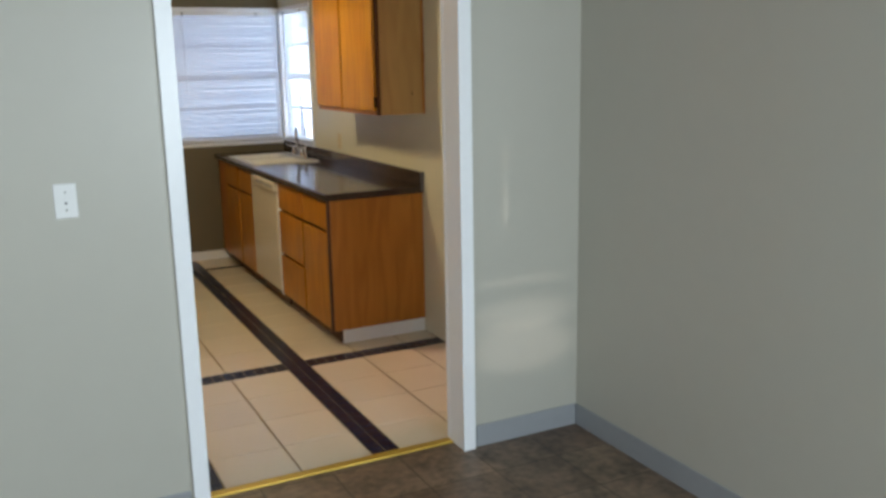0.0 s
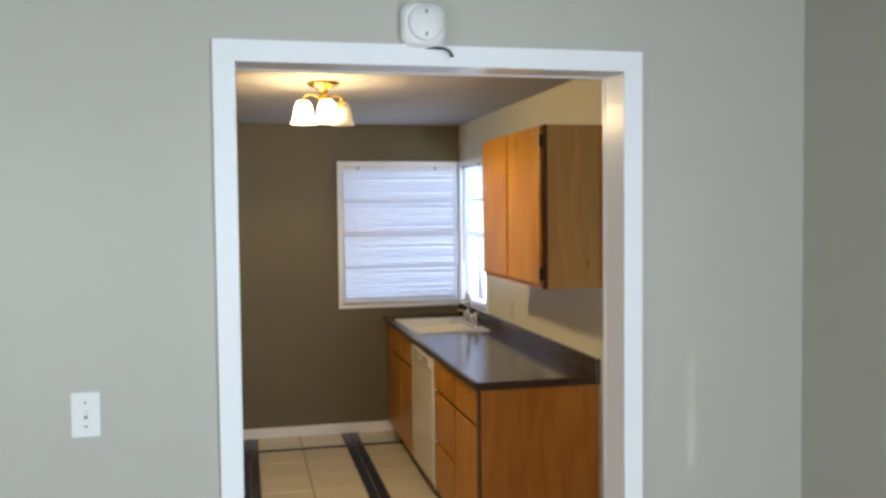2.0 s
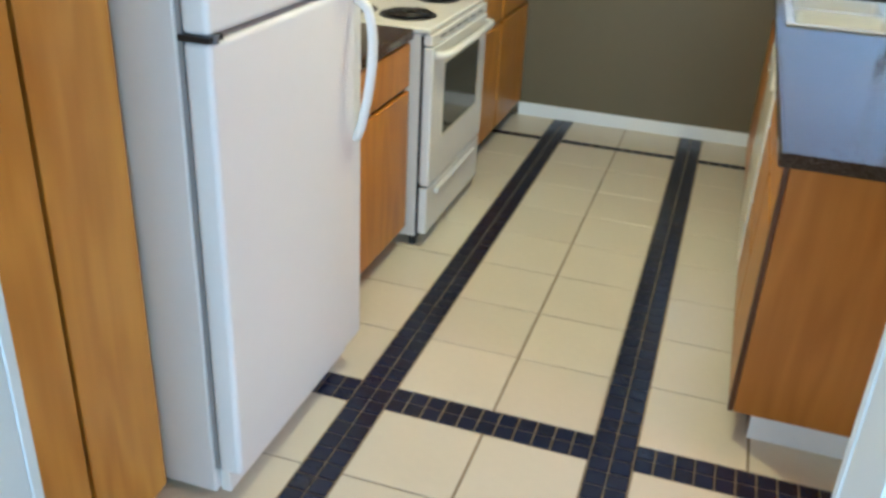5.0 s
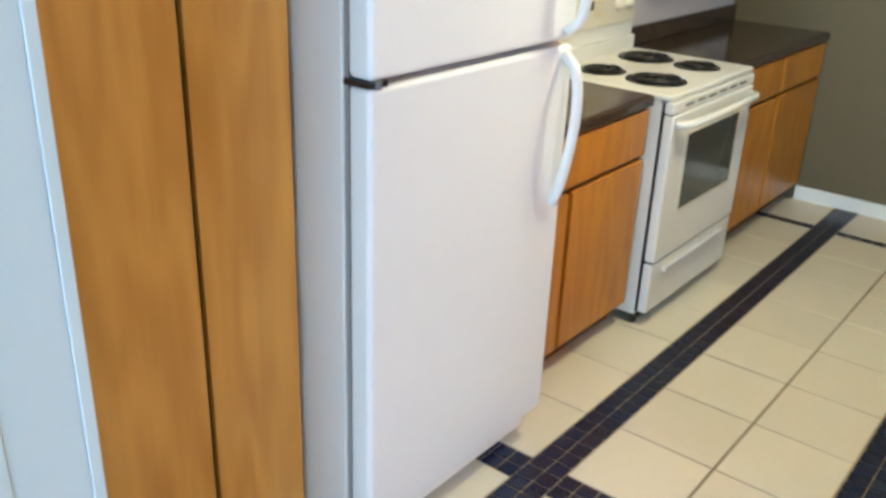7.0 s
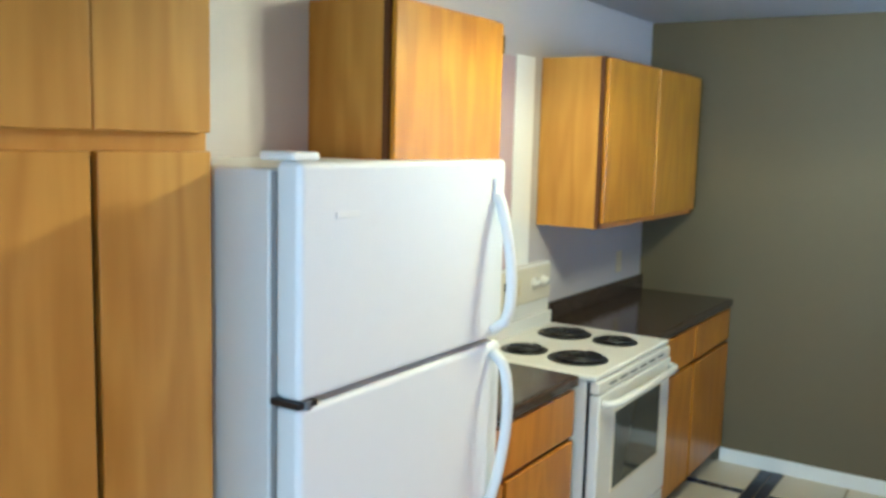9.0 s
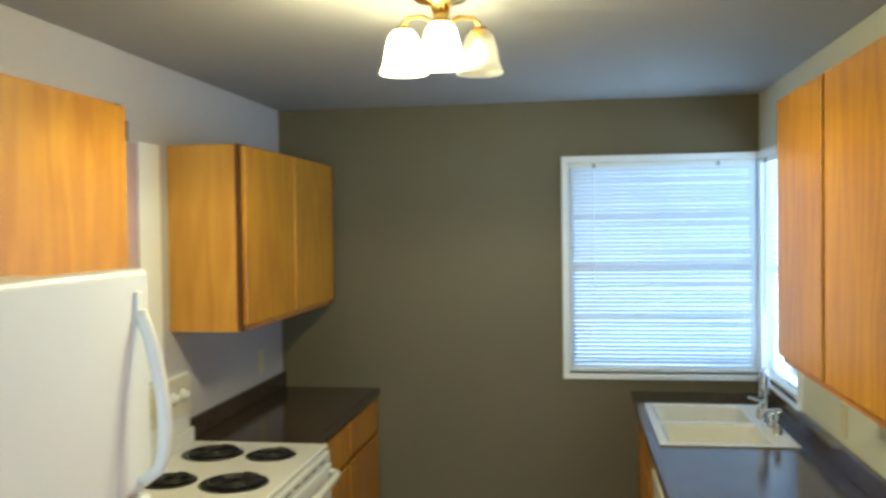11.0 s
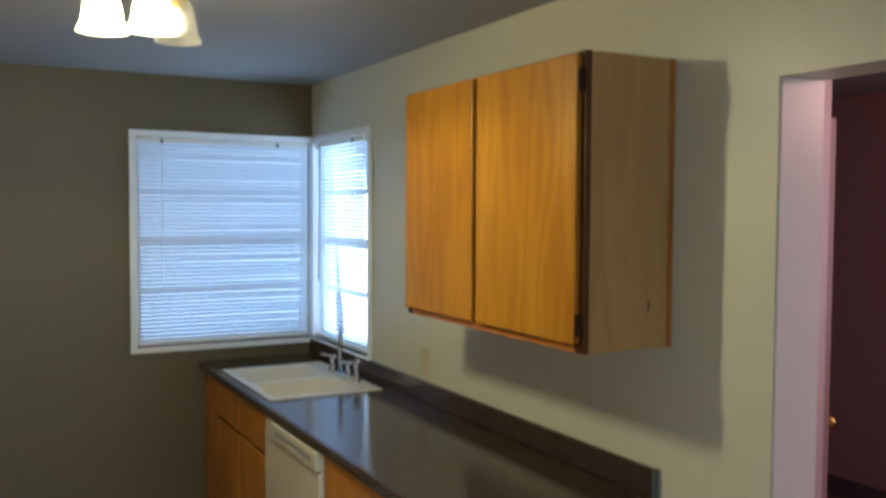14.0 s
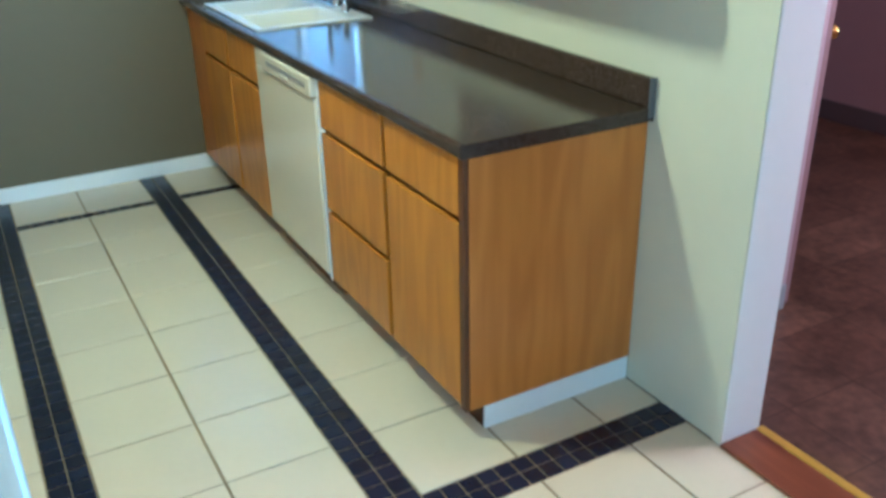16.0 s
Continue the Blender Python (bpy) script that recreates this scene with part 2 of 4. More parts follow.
M_MAPLE = wood_mat("pale_maple_side_panel", (0.5, 0.295, 0.105), (0.61, 0.38, 0.145), rough=0.3)
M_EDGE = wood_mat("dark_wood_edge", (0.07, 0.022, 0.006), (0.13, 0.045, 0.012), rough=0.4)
M_SILLWOOD = wood_mat("red_brown_threshold_wood", (0.12, 0.03, 0.012), (0.24, 0.075, 0.03), along="Y")
M_DARK = mat("dark_recess", (0.02, 0.014, 0.01), 0.8)
M_TOP = speckle_mat("dark_brown_speckled_laminate", (0.05, 0.033, 0.026), ((0.085, 0.058, 0.045), (0.14, 0.1, 0.08)), 0.055)
M_FRIDGE = mat("white_pebbled_enamel", (0.78, 0.79, 0.8), 0.34, var=0.02, scale=5, bump=0.18, bscale=260)
M_WHITE = mat("white_enamel", (0.78, 0.77, 0.74), 0.2, var=0.03, scale=5)
M_BISQUE = mat("bisque_enamel", (0.72, 0.67, 0.55), 0.24, var=0.03, scale=5)
M_SINK = mat("white_porcelain_enamel", (0.8, 0.78, 0.72), 0.12, var=0.03, scale=6)
M_PLASTIC = mat("white_plastic", (0.8, 0.8, 0.78), 0.4, var=0.03, scale=8)
M_IVORY = mat("ivory_plastic", (0.62, 0.54, 0.36), 0.4, var=0.05, scale=8)
M_BLACK = mat("black_enamel_and_shade", (0.012, 0.012, 0.013), 0.35, var=0.2, scale=20)
M_GREYPL = mat("grey_plastic", (0.12, 0.12, 0.13), 0.45, var=0.1, scale=10)
M_CHROME = mat("chrome", (0.75, 0.76, 0.78), 0.1, metal=1.0)
M_BRASS = mat("polished_brass", (0.75, 0.5, 0.14), 0.22, metal=1.0)
M_GOLD = mat("gold_threshold_strip", (0.62, 0.4, 0.06), 0.35, metal=0.35, var=0.15, scale=12)
M_BRONZE = mat("aged_bronze_hinge", (0.07, 0.045, 0.025), 0.4, metal=0.8, var=0.3, scale=30)
M_GASKET = mat("grey_gasket", (0.3, 0.3, 0.31), 0.6)
M_OVEN = mat("dark_oven_glass", (0.07, 0.075, 0.07), 0.08)
M_BULB = bpy.data.materials.new("lit_bulb")
M_BULB.use_nodes = True
M_BULB.node_tree.nodes["Principled BSDF"].inputs["Emission Color"].default_value = (1, 0.8, 0.45, 1)
M_BULB.node_tree.nodes["Principled BSDF"].inputs["Emission Strength"].default_value = 130


def glass_mat(name, color=(1, 1, 1), rough=0.0, ior=1.45):
    m = bpy.data.materials.new(name)
    m.use_nodes = True
    b = m.node_tree.nodes["Principled BSDF"]
    b.inputs["Base Color"].default_value = (*color, 1)
    b.inputs["Roughness"].default_value, b.inputs["IOR"].default_value = rough, ior
    b.inputs["Transmission Weight"].default_value = 1
    return m


M_GLASS = glass_mat("window_glass")
M_SHADE = glass_mat("frosted_glass", (1, 0.97, 0.9), 0.3)
M_LITSHADE = glass_mat("lit_frosted_glass", (1, 0.95, 0.82), 0.5)
M_LITSHADE.node_tree.nodes["Principled BSDF"].inputs["Emission Color"].default_value = (1, 0.86, 0.5, 1)
M_LITSHADE.node_tree.nodes["Principled BSDF"].inputs["Emission Strength"].default_value = 3.5


def slat_mat():
    """Thin white vinyl that daylight shines through."""
    m = bpy.data.materials.new("white_vinyl_slat")
    m.use_nodes = True
    nt = m.node_tree
    b = nt.nodes["Principled BSDF"]
    b.inputs["Base Color"].default_value, b.inputs["Roughness"].default_value = (0.78, 0.79, 0.82, 1), 0.4
    tr, mix = nt.nodes.new("ShaderNodeBsdfTranslucent"), nt.nodes.new("ShaderNodeMixShader")
    tr.inputs[0].default_value = (0.66, 0.79, 1.0, 1)
    mix.inputs[0].default_value = 0.09
    nt.links.new(b.outputs[0], mix.inputs[1]), nt.links.new(tr.outputs[0], mix.inputs[2])
    nt.links.new(mix.outputs[0], nt.nodes["Material Output"].inputs[0])
    return m


M_SLAT = slat_mat()


# ---------------------------------------------------------------- mesh helpers
def box(bm, x0, x1, y0, y1, z0, z1, bevel=0.0, seg=2):
    made = bmesh.ops.create_cube(bm, size=1.0)["verts"]
    bmesh.ops.scale(bm, vec=(abs(x1 - x0), abs(y1 - y0), abs(z1 - z0)), verts=made)
    bmesh.ops.translate(bm, vec=((x0 + x1) / 2, (y0 + y1) / 2, (z0 + z1) / 2), verts=made)
    if bevel:
        edges = list({e for v in made for e in v.link_edges})
        bmesh.ops.bevel(bm, geom=edges, offset=bevel, segments=seg, profile=0.5, affect="EDGES")
    return bm


def boxes(*dims, bevel=0.0, seg=2):
    bm = bmesh.new()
    for d in dims:
        box(bm, *d, bevel=bevel, seg=seg)
    return bm


def rod(bm, a, b, r0, r1=None, seg=16):
    """A round bar from a to b."""
    a, b = Vector(a), Vector(b)
    m = Matrix.Translation((a + b) / 2) @ (b - a).to_track_quat("Z", "Y").to_matrix().to_4x4()
    bmesh.ops.create_cone(bm, cap_ends=True, segments=seg, radius1=r0, radius2=r0 if r1 is None else r1, depth=(b - a).length, matrix=m)
    return bm


def tube(bm, points, r, seg=10, flat=1.0):
    """A round or oval bar swept along points."""
    pts = [Vector(p) for p in points]
    rings, side = [], None
    for i, p in enumerate(pts):
        d = (pts[min(i + 1, len(pts) - 1)] - pts[max(i - 1, 0)]).normalized()
        side = (side - d * side.dot(d)).normalized() if side else d.orthogonal().normalized()
        up = d.cross(side)
        rings.append([bm.verts.new(p + r * (math.cos(k * math.tau / seg) * side + flat * math.sin(k * math.tau / seg) * up)) for k in range(seg)])
    for a, b in zip(rings, rings[1:]):
        for k in range(seg):
            bm.faces.new((a[k], a[(k + 1) % seg], b[(k + 1) % seg], b[k]))
    bm.faces.new(rings[0][::-1]), bm.faces.new(rings[-1])
    return bm


def lathe(bm, profile, centre=(0, 0, 0), seg=24):
    """A turned form: rows of radius and height."""
    c = Vector(centre)
    rings = [[bm.verts.new(c + Vector((r * math.cos(k * math.tau / seg), r * math.sin(k * math.tau / seg), z))) for k in range(seg)] for r, z in profile]
    for a, b in zip(rings, rings[1:]):
        for k in range(seg):
            bm.faces.new((a[k], a[(k + 1) % seg], b[(k + 1) % seg], b[k]))
    return bm


def part(name, bm, material, parent=None, label="", smooth=False):
    """Links a bmesh as one mesh object under its thing."""
    bmesh.ops.recalc_face_normals(bm, faces=bm.faces)
    me = bpy.data.meshes.new(name)
    bm.to_mesh(me)
    bm.free()
    me.materials.append(material)
    for p in me.polygons:
        p.use_smooth = smooth
    ob = new(name, me)
    ob.parent = parent
    if label:
        tagged(ob, label)
    return ob


def shared(name, me, parent, m):
    ob = new(name, me)
    ob.parent = parent
    ob.matrix_basis = m
    return ob


def mesh_of(bm, name, material):
    me = bpy.data.meshes.new(name)
    bm.to_mesh(me)
    bm.free()
    me.materials.append(material)
    return me


def thing(name, m, label, category, group=""):
    ob = new(name)
    ob.empty_display_size = 0.1
    ob.matrix_basis = m
    return tagged(ob, label, category, group)


def setting(name, bm, material, label, category):
    return tagged(part(name, bm, material), label, category, kind="structure")


FACE_L, FACE_R = 90, -90      # turns of fronts that look to +x (left run) and to -x (right run)
# ---------------------------------------------------------------- walls, floors, ceilings
def wall_y(name, y0, y1, x0, x1, holes, material, label, z1=CEIL):
    """A wall along x with openings (x0, x1, z0, z1)."""
    bm, x = bmesh.new(), x0
    for a, b, c, d in holes:
        box(bm, x, a, y0, y1, 0, z1)
        if c > 0:
            box(bm, a, b, y0, y1, 0, c)
        if d < z1:
            box(bm, a, b, y0, y1, d, z1)
        x = b
    if x < x1:
        box(bm, x, x1, y0, y1, 0, z1)
    return setting(name, bm, material, label, "wall")


def wall_x(name, x0, x1, y0, y1, holes, material, label, z1=CEIL):
    bm, y = bmesh.new(), y0
    for a, b, c, d in holes:
        box(bm, x0, x1, y, a, 0, z1)
        if c > 0:
            box(bm, x0, x1, a, b, 0, c)
        if d < z1:
            box(bm, x0, x1, a, b, d, z1)
        y = b
    if y < y1:
        box(bm, x0, x1, y, y1, 0, z1)
    return setting(name, bm, material, label, "wall")


MIDY = (YD0 + YD1) / 2
wall_y("wall_south_living", YD0, MIDY, LX0, XR, [(OPX0, OPX1, 0, OPZ)], M_GREIGE, "greige painted wall with a cased opening", z1=CEIL)
wall_y("wall_south_kitchen", MIDY, YD1, XL, XR, [(OPX0, OPX1, 0, OPZ)], M_CREAM, "pale cream kitchen wall round the opening")
wall_y("wall_north", YF, YF + TH, XL - TH, XR, [(WX0, XR, WZ0, WZ1)], M_TAUPE, "taupe painted far kitchen wall with corner window")
wall_x("wall_east", XR, XR + TH, YD0, YF + TH, [(SDY0, SDY1, 0, SDZ), (WY0, YF + TH, WZ0, WZ1)], M_CREAM, "pale cream kitchen wall with doorway and window")
wall_x("wall_west", XL - TH, XL, MIDY, YF, [], M_LILACWHITE, "pale lilac-white kitchen wall behind the range")
# out-of-view opening added for the east fill lamp
wall_x("wall_east_living", LX1, XR + TH, LY0, YD0, [(-1.15, 0.15, 0.85, 2.15)], M_GREIGE, "greige painted living room side wall with an added window opening")
# the opening is assumed, made to hold the west fill lamp
wall_x("wall_west_living", LX0 - TH, LX0, LY0 - TH, MIDY, [(-0.85, 0.45, 0.85, 2.15)], M_GREIGE, "greige painted living room wall with an added window opening")
wall_y("wall_rear_living", LY0 - TH, LY0, LX0, XR + TH, [(-1.65, -0.55, 0.85, 2.15), (1.22, 2.32, 0.85, 2.15)], M_GREIGE, "greige living room wall with two window openings")
setting("ceiling_kitchen", boxes((XL - TH, XR + TH, MIDY, YF + TH, CEIL, CEIL + 0.1)), M_CEIL, "white textured kitchen ceiling, dimmed to grey in its colour", "ceiling")
setting("ceiling_living", boxes((LX0 - TH, XR + TH, LY0 - TH, MIDY, CEIL, CEIL + 0.1)), M_CEIL, "white textured living room ceiling, dimmed to grey in its colour", "ceiling")
setting("floor_living", boxes((LX0 - TH, XR + TH, LY0 - TH, YD1 - 0.03, -0.1, 0.0)), M_VINYL, "brown slate-look vinyl living room floor", "floor")
floor = setting("floor_kitchen", boxes((XL - TH, XR, YD1 - 0.03, YF + TH, -0.1, -0.004)), M_GROUT, "cream tile floor with navy mosaic bands", "floor")
setting("ground", boxes((-60, 60, -60, 60, -0.5, -0.4)), mat("dry_grass", (0.12, 0.13, 0.06), 0.9, var=0.4, scale=2), "ground outside the house", "ground")

# hall beyond the side doorway
HX = XR + TH
setting("floor_hall", boxes((XR, 6.2, 2.0, 7.6, -0.1, -0.001)), M_HALLVINYL, "brown slate-look vinyl hall floor, dim red hall light in its colour", "floor")
wall_y("wall_hall_stub", 4.655, 4.775, HX, 3.185, [], M_LILAC, "pale lilac hall wall stub")
wall_x("wall_hall_return", 3.065, 3.185, 4.775, 7.5, [], M_LILAC, "pale lilac hall wall behind the open door")
# unseen opening added behind the hall fill lamp
wall_x("wall_hall_east", 5.3, 5.45, 2.0, 7.6, [(2.95, 4.05, 0.9, 2.1)], M_MAUVE, "mauve painted hall wall with an added window opening")
wall_y("wall_hall_north", 7.5, 7.6, HX, 5.3, [], M_MAUVE, "mauve painted hall end wall")
wall_y("wall_hall_south", 2.0, 2.1, HX, 5.3, [], M_MAUVE, "mauve painted hall wall")
setting("ceiling_hall", boxes((HX, 5.45, 2.0, 7.6, CEIL, CEIL + 0.1)), M_CEIL, "white hall ceiling, dimmed to grey in its colour", "ceiling")


# cove and skirting boards
def skirting(name, x0, x1, y0, y1, h, material, label):
    bm = boxes((x0, x1, y0, y1, 0.0, h), bevel=0.003, seg=2)
    return setting(name, bm, material, label, "baseboard")


COVE = "grey rubber cove baseboard"
skirting("baseboard", LX0, OPX0 - 0.05, YD0 - 0.008, YD0, 0.1, M_COVE, COVE)
skirting("baseboard", OPX1 + 0.05, LX1 - 0.009, YD0 - 0.008, YD0, 0.1, M_COVE, COVE)
skirting("baseboard", LX1 - 0.008, LX1, LY0, YD0, 0.1, M_COVE, COVE)
skirting("baseboard", HX, 3.185, 4.647, 4.655, 0.1, M_COVE, COVE)
skirting("baseboard", 5.292, 5.3, 2.1, 7.5, 0.12, M_DARKCOVE, "dark brown cove baseboard")
skirting("baseboard", 0.43, 1.85, YF - 0.014, YF, 0.078, M_TRIM, "white painted wooden baseboard")

# casing of the opening, on both sides, and its lining
def casing_frame(name, x0, x1, ztop, y0, y1, w, label):
    """Three mitred boards round an opening."""
    bm = bmesh.new()
    for inner, outer in ((((x0, 0), (x0, ztop)), ((x0 - w, 0), (x0 - w, ztop + w))), (((x1, 0), (x1, ztop)), ((x1 + w, 0), (x1 + w, ztop + w))), (((x0, ztop), (x1, ztop)), ((x0 - w, ztop + w), (x1 + w, ztop + w)))):
        quad = [inner[0], inner[1], outer[1], outer[0]]
        a, b = ([bm.verts.new((x, y, z)) for x, z in quad] for y in (y0, y1))
        faces = [bm.faces.new(a), bm.faces.new(b)] + [bm.faces.new((a[k], a[(k + 1) % 4], b[(k + 1) % 4], b[k])) for k in range(4)]
        edges = list({e for f in faces for e in f.edges})
        bmesh.ops.recalc_face_normals(bm, faces=faces)
        bmesh.ops.bevel(bm, geom=edges, offset=0.002, segments=2, profile=0.5, affect="EDGES")
    return setting(name, bm, M_TRIM, label, "door casing")


casing_frame("trim_opening_living", OPX0 + 0.018, OPX1 - 0.018, OPZ - 0.018, YD0 - 0.02, YD0, 0.058, "white painted casing round the kitchen opening")
casing_frame("trim_opening_kitchen", OPX0 + 0.018, OPX1 - 0.018, OPZ - 0.018, YD1 + 0.0005, YD1 + 0.021, 0.058, "white painted casing on the kitchen side of the opening")
setting("trim_opening_lining", boxes((OPX0, OPX0 + 0.016, YD0, YD1, 0, OPZ - 0.016), (OPX1 - 0.016, OPX1, YD0, YD1, 0, OPZ - 0.016), (OPX0, OPX1, YD0, YD1, OPZ - 0.0155, OPZ), bevel=0.002), M_TRIM, "white painted lining of the kitchen opening", "door lining")
setting("threshold", boxes((OPX0 + 0.016, OPX1 - 0.016, YD1 - 0.03, YD1 + 0.015, -0.003, 0.009), bevel=0.004), M_GOLD, "gold metal threshold strip at the opening", "threshold")
# casing of the side doorway
setting("trim_side_doorway", boxes((XR - 0.006, XR, SDY1 - 0.012, SDY1 + 0.02, 0, SDZ), (XR - 0.006, XR, SDY0 - 0.02, SDY0 + 0.012, 0, SDZ), bevel=0.002), M_CREAM, "thin cream painted corner strip of the side doorway", "door casing")
setting("trim_side_lining", boxes((XR, HX, SDY1 - 0.014, SDY1, 0, SDZ), (XR, HX, SDY0, SDY0 + 0.014, 0, SDZ), bevel=0.002), M_TRIM, "white painted lining of the side doorway", "door lining")
setting("threshold_side", boxes((XR - 0.01, XR + 0.135, SDY0 + 0.015, SDY1 - 0.015, -0.003, 0.012), bevel=0.004), M_SILLWOOD, "red-brown wooden threshold board", "threshold")
setting("threshold_strip", boxes((XR + 0.136, XR + 0.165, SDY0 + 0.015, SDY1 - 0.015, 0.0, 0.014), bevel=0.004), M_GOLD, "brass edging strip on the threshold", "threshold")


# ---------------------------------------------------------------- corner window with blinds
def window_side(name, m, w, flip, label):
    """One side of the corner window: local x along the wall, y outward, z up from the sill."""
    h = WZ1 - WZ0
    win = tagged(new(name), label, "window", kind="structure")
    win.matrix_basis = m
    wf = 0.03
    part("window_frame", boxes((0, w, 0.06, 0.12, 0, wf), (0, w, 0.06, 0.12, h - wf, h), (0, wf, 0.06, 0.12, wf, h - wf), (w - wf, w, 0.06, 0.12, wf, h - wf), bevel=0.003), M_TRIM, win)
    mid = h * 0.5
    part("meeting_rail", boxes((wf, w - wf, 0.07, 0.115, mid - 0.022, mid + 0.022), bevel=0.003), M_TRIM, win)
    for z in (h * 0.26, h * 0.75):
        part("glazing_bar", boxes((wf, w - wf, 0.08, 0.105, z - 0.011, z + 0.011), bevel=0.002), M_TRIM, win)
    for z0, z1 in ((wf, h * 0.26 - 0.011), (h * 0.26 + 0.011, mid - 0.022), (mid + 0.022, h * 0.75 - 0.011), (h * 0.75 + 0.011, h - wf)):
        pane = part("pane", boxes((wf, w - wf, 0.09, 0.094, z0, z1)), M_GLASS, win)
        pane.visible_shadow = False
    # flat casing on the room's face and a thin sill
    c = 0.035
    a, b = (-c, w) if not flip else (0, w + c)
    part("casing_head", boxes((a, b, -0.014, 0, h, h + c), bevel=0.003), M_TRIM, win)
    part("casing_sill", boxes((a, b, -0.02, 0.06, -0.03, 0.0), bevel=0.004), M_TRIM, win)
    part("casing_side", boxes(((-c, 0) if not flip else (w, w + c)) + (-0.014, 0, 0.0005, h - 0.0005), bevel=0.003), M_TRIM, win)
    return win


def blind(m, w, h, tilt, label, wand):
    """A mini blind: head rail, slats, bottom rail, cords and wand."""
    bl = thing("window_blind", m, label, "blind", "blinds of the corner window")
    part("head_rail", boxes((0.006, w - 0.006, 0.006, 0.034, h - 0.03, h - 0.002), bevel=0.003), M_PLASTIC, bl)
    bm = bmesh.new()
    prof = [(-0.0125, 0.0), (-0.006, 0.0022), (0.0, 0.003), (0.006, 0.0022), (0.0125, 0.0)]
    ct, st = math.cos(radians(tilt)), math.sin(radians(tilt))
    rows = []
    for y, z in prof:
        yy, zz = y * ct - z * st, y * st + z * ct
        rows.append([bm.verts.new((x, yy, zz)) for x in (0.0, w - 0.02)])
    for p, q in zip(rows, rows[1:]):
        bm.faces.new((p[0], p[1], q[1], q[0]))
    me = mesh_of(bm, "slat", M_SLAT)
    n = int((h - 0.04) / 0.0205)
    for k in range(n):
        z = 0.03 + k * 0.0205
        sag = random.uniform(-0.15, 0.15)
        shared("slat", me, bl, pose(0.01, 0.02, z, random.uniform(-0.35, 0.35), sag, 0))
    part("bottom_rail", boxes((0.01, w - 0.01, 0.008, 0.03, 0.004, 0.02), bevel=0.004), M_PLASTIC, bl)
    for x in (0.1, w * 0.5, w - 0.1):
        part("ladder_cord", rod(bmesh.new(), (x, 0.006, 0.02), (x, 0.006, h - 0.03), 0.0009, seg=6), M_PLASTIC, bl)
    part("tilt_wand", rod(bmesh.new(), (w * 0.14, -0.004, h * 0.3), (w * 0.14, 0.002, h - 0.03), 0.003, seg=8), wand, bl)
    for x in (w * 0.14, w * 0.8):
        part("head_clip", boxes((x - 0.006, x + 0.006, 0.0, 0.006, h - 0.03, h - 0.008), bevel=0.001), M_GREYPL, bl)
    return bl


WH = WZ1 - WZ0
window_side("window_1", pose(WX0, YF, WZ0), XR - WX0 + 0.0, False, "white corner window on the far wall")
window_side("window_2", pose(XR, YF, WZ0, 0, 0, -90), YF - WY0, True, "white corner window above the sink")
setting("window_post", boxes((XR + 0.005, XR + TH, YF + 0.005, YF + TH, WZ0, WZ1), bevel=0.004), M_TRIM, "white corner post between the windows", "window")
blind(pose(WX0, YF + 0.002, WZ0 + 0.002), XR - WX0 - 0.012, WH, -49, "white mini blind lowered over the far window", M_PLASTIC)
blind(pose(XR + 0.002, YF - 0.012, WZ0 + 0.002, 0, 0, -90), YF - WY0 - 0.105, WH, -38, "white mini blind lowered over the sink window", M_GREYPL)


# ---------------------------------------------------------------- cabinets
def front(name, x0, x1, z0, z1, parent, material=None, label=""):
    """A slab door or drawer front with softened edges, proud of the carcass."""
    ob = part(name, boxes((x0, x1, -0.02, -0.001, z0, z1), bevel=0.004), material or M_OAKDOOR, parent, label)
    return ob


def base_unit(m, w, d, layout, label, toe=0.075, group="base cabinets", top_z=0.872):
    """A base cabinet: carcass, face frame, toe kick, slab fronts. Local front at y=0, facing -y."""
    cab = thing("base_cabinet", m, label, "cabinet", group)
    part("carcass", boxes((0.002, w - 0.002, 0.018, d, toe, top_z)), M_OAK, cab)
    for x0 in (0.002, w - 0.03):
        part("stile", boxes((x0, x0 + 0.028, 0, 0.017, toe, 0.872)), M_EDGE, cab)
    for z0, z1 in ((0.86, 0.872), (0.672, 0.698), (toe, toe + 0.03)):
        part("rail", boxes((0.031, w - 0.031, 0, 0.017, z0, z1)), M_EDGE, cab)
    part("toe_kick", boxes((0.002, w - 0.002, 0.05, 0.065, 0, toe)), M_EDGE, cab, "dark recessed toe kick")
    g = 0.011
    for kind, x0, x1, z0, z1 in layout:
        front(kind, x0 + g, x1 - g, z0, z1, cab, M_BASEDOOR)
    return cab


BD = 0.59
RF = 1.796                     # carcass front of the right run
DZ, UZ = (0.095, 0.674), (0.694, 0.862)
R = lambda y: pose(RF, y, 0, 0, 0, FACE_R)
base_unit(R(5.07), 0.465, BD, [("drawer_front", 0, 0.465, *UZ), ("door", 0, 0.465, *DZ)], "honey wood base cabinet with one drawer and door")
base_unit(R(5.587), 0.515, BD, [("drawer_front", 0, 0.515, *UZ), ("drawer_front", 0, 0.515, 0.39, 0.674), ("drawer_front", 0, 0.515, 0.095, 0.37)], "honey wood base cabinet with three drawers")
base_unit(R(7.1), 0.85, BD, [("drawer_front", 0, 0.425, *UZ), ("drawer_front", 0.425, 0.85, *UZ), ("door", 0, 0.425, *DZ), ("door", 0.425, 0.85, *DZ)], "honey wood sink base cabinet with two doors", top_z=0.7)
fil = thing("filler_panel", R(YF), "honey wood filler panel beside the far wall", "cabinet panel")
part("panel", boxes((0.002, 0.268, -0.004, 0.016, 0.075, 0.872), bevel=0.002), M_OAK, fil)
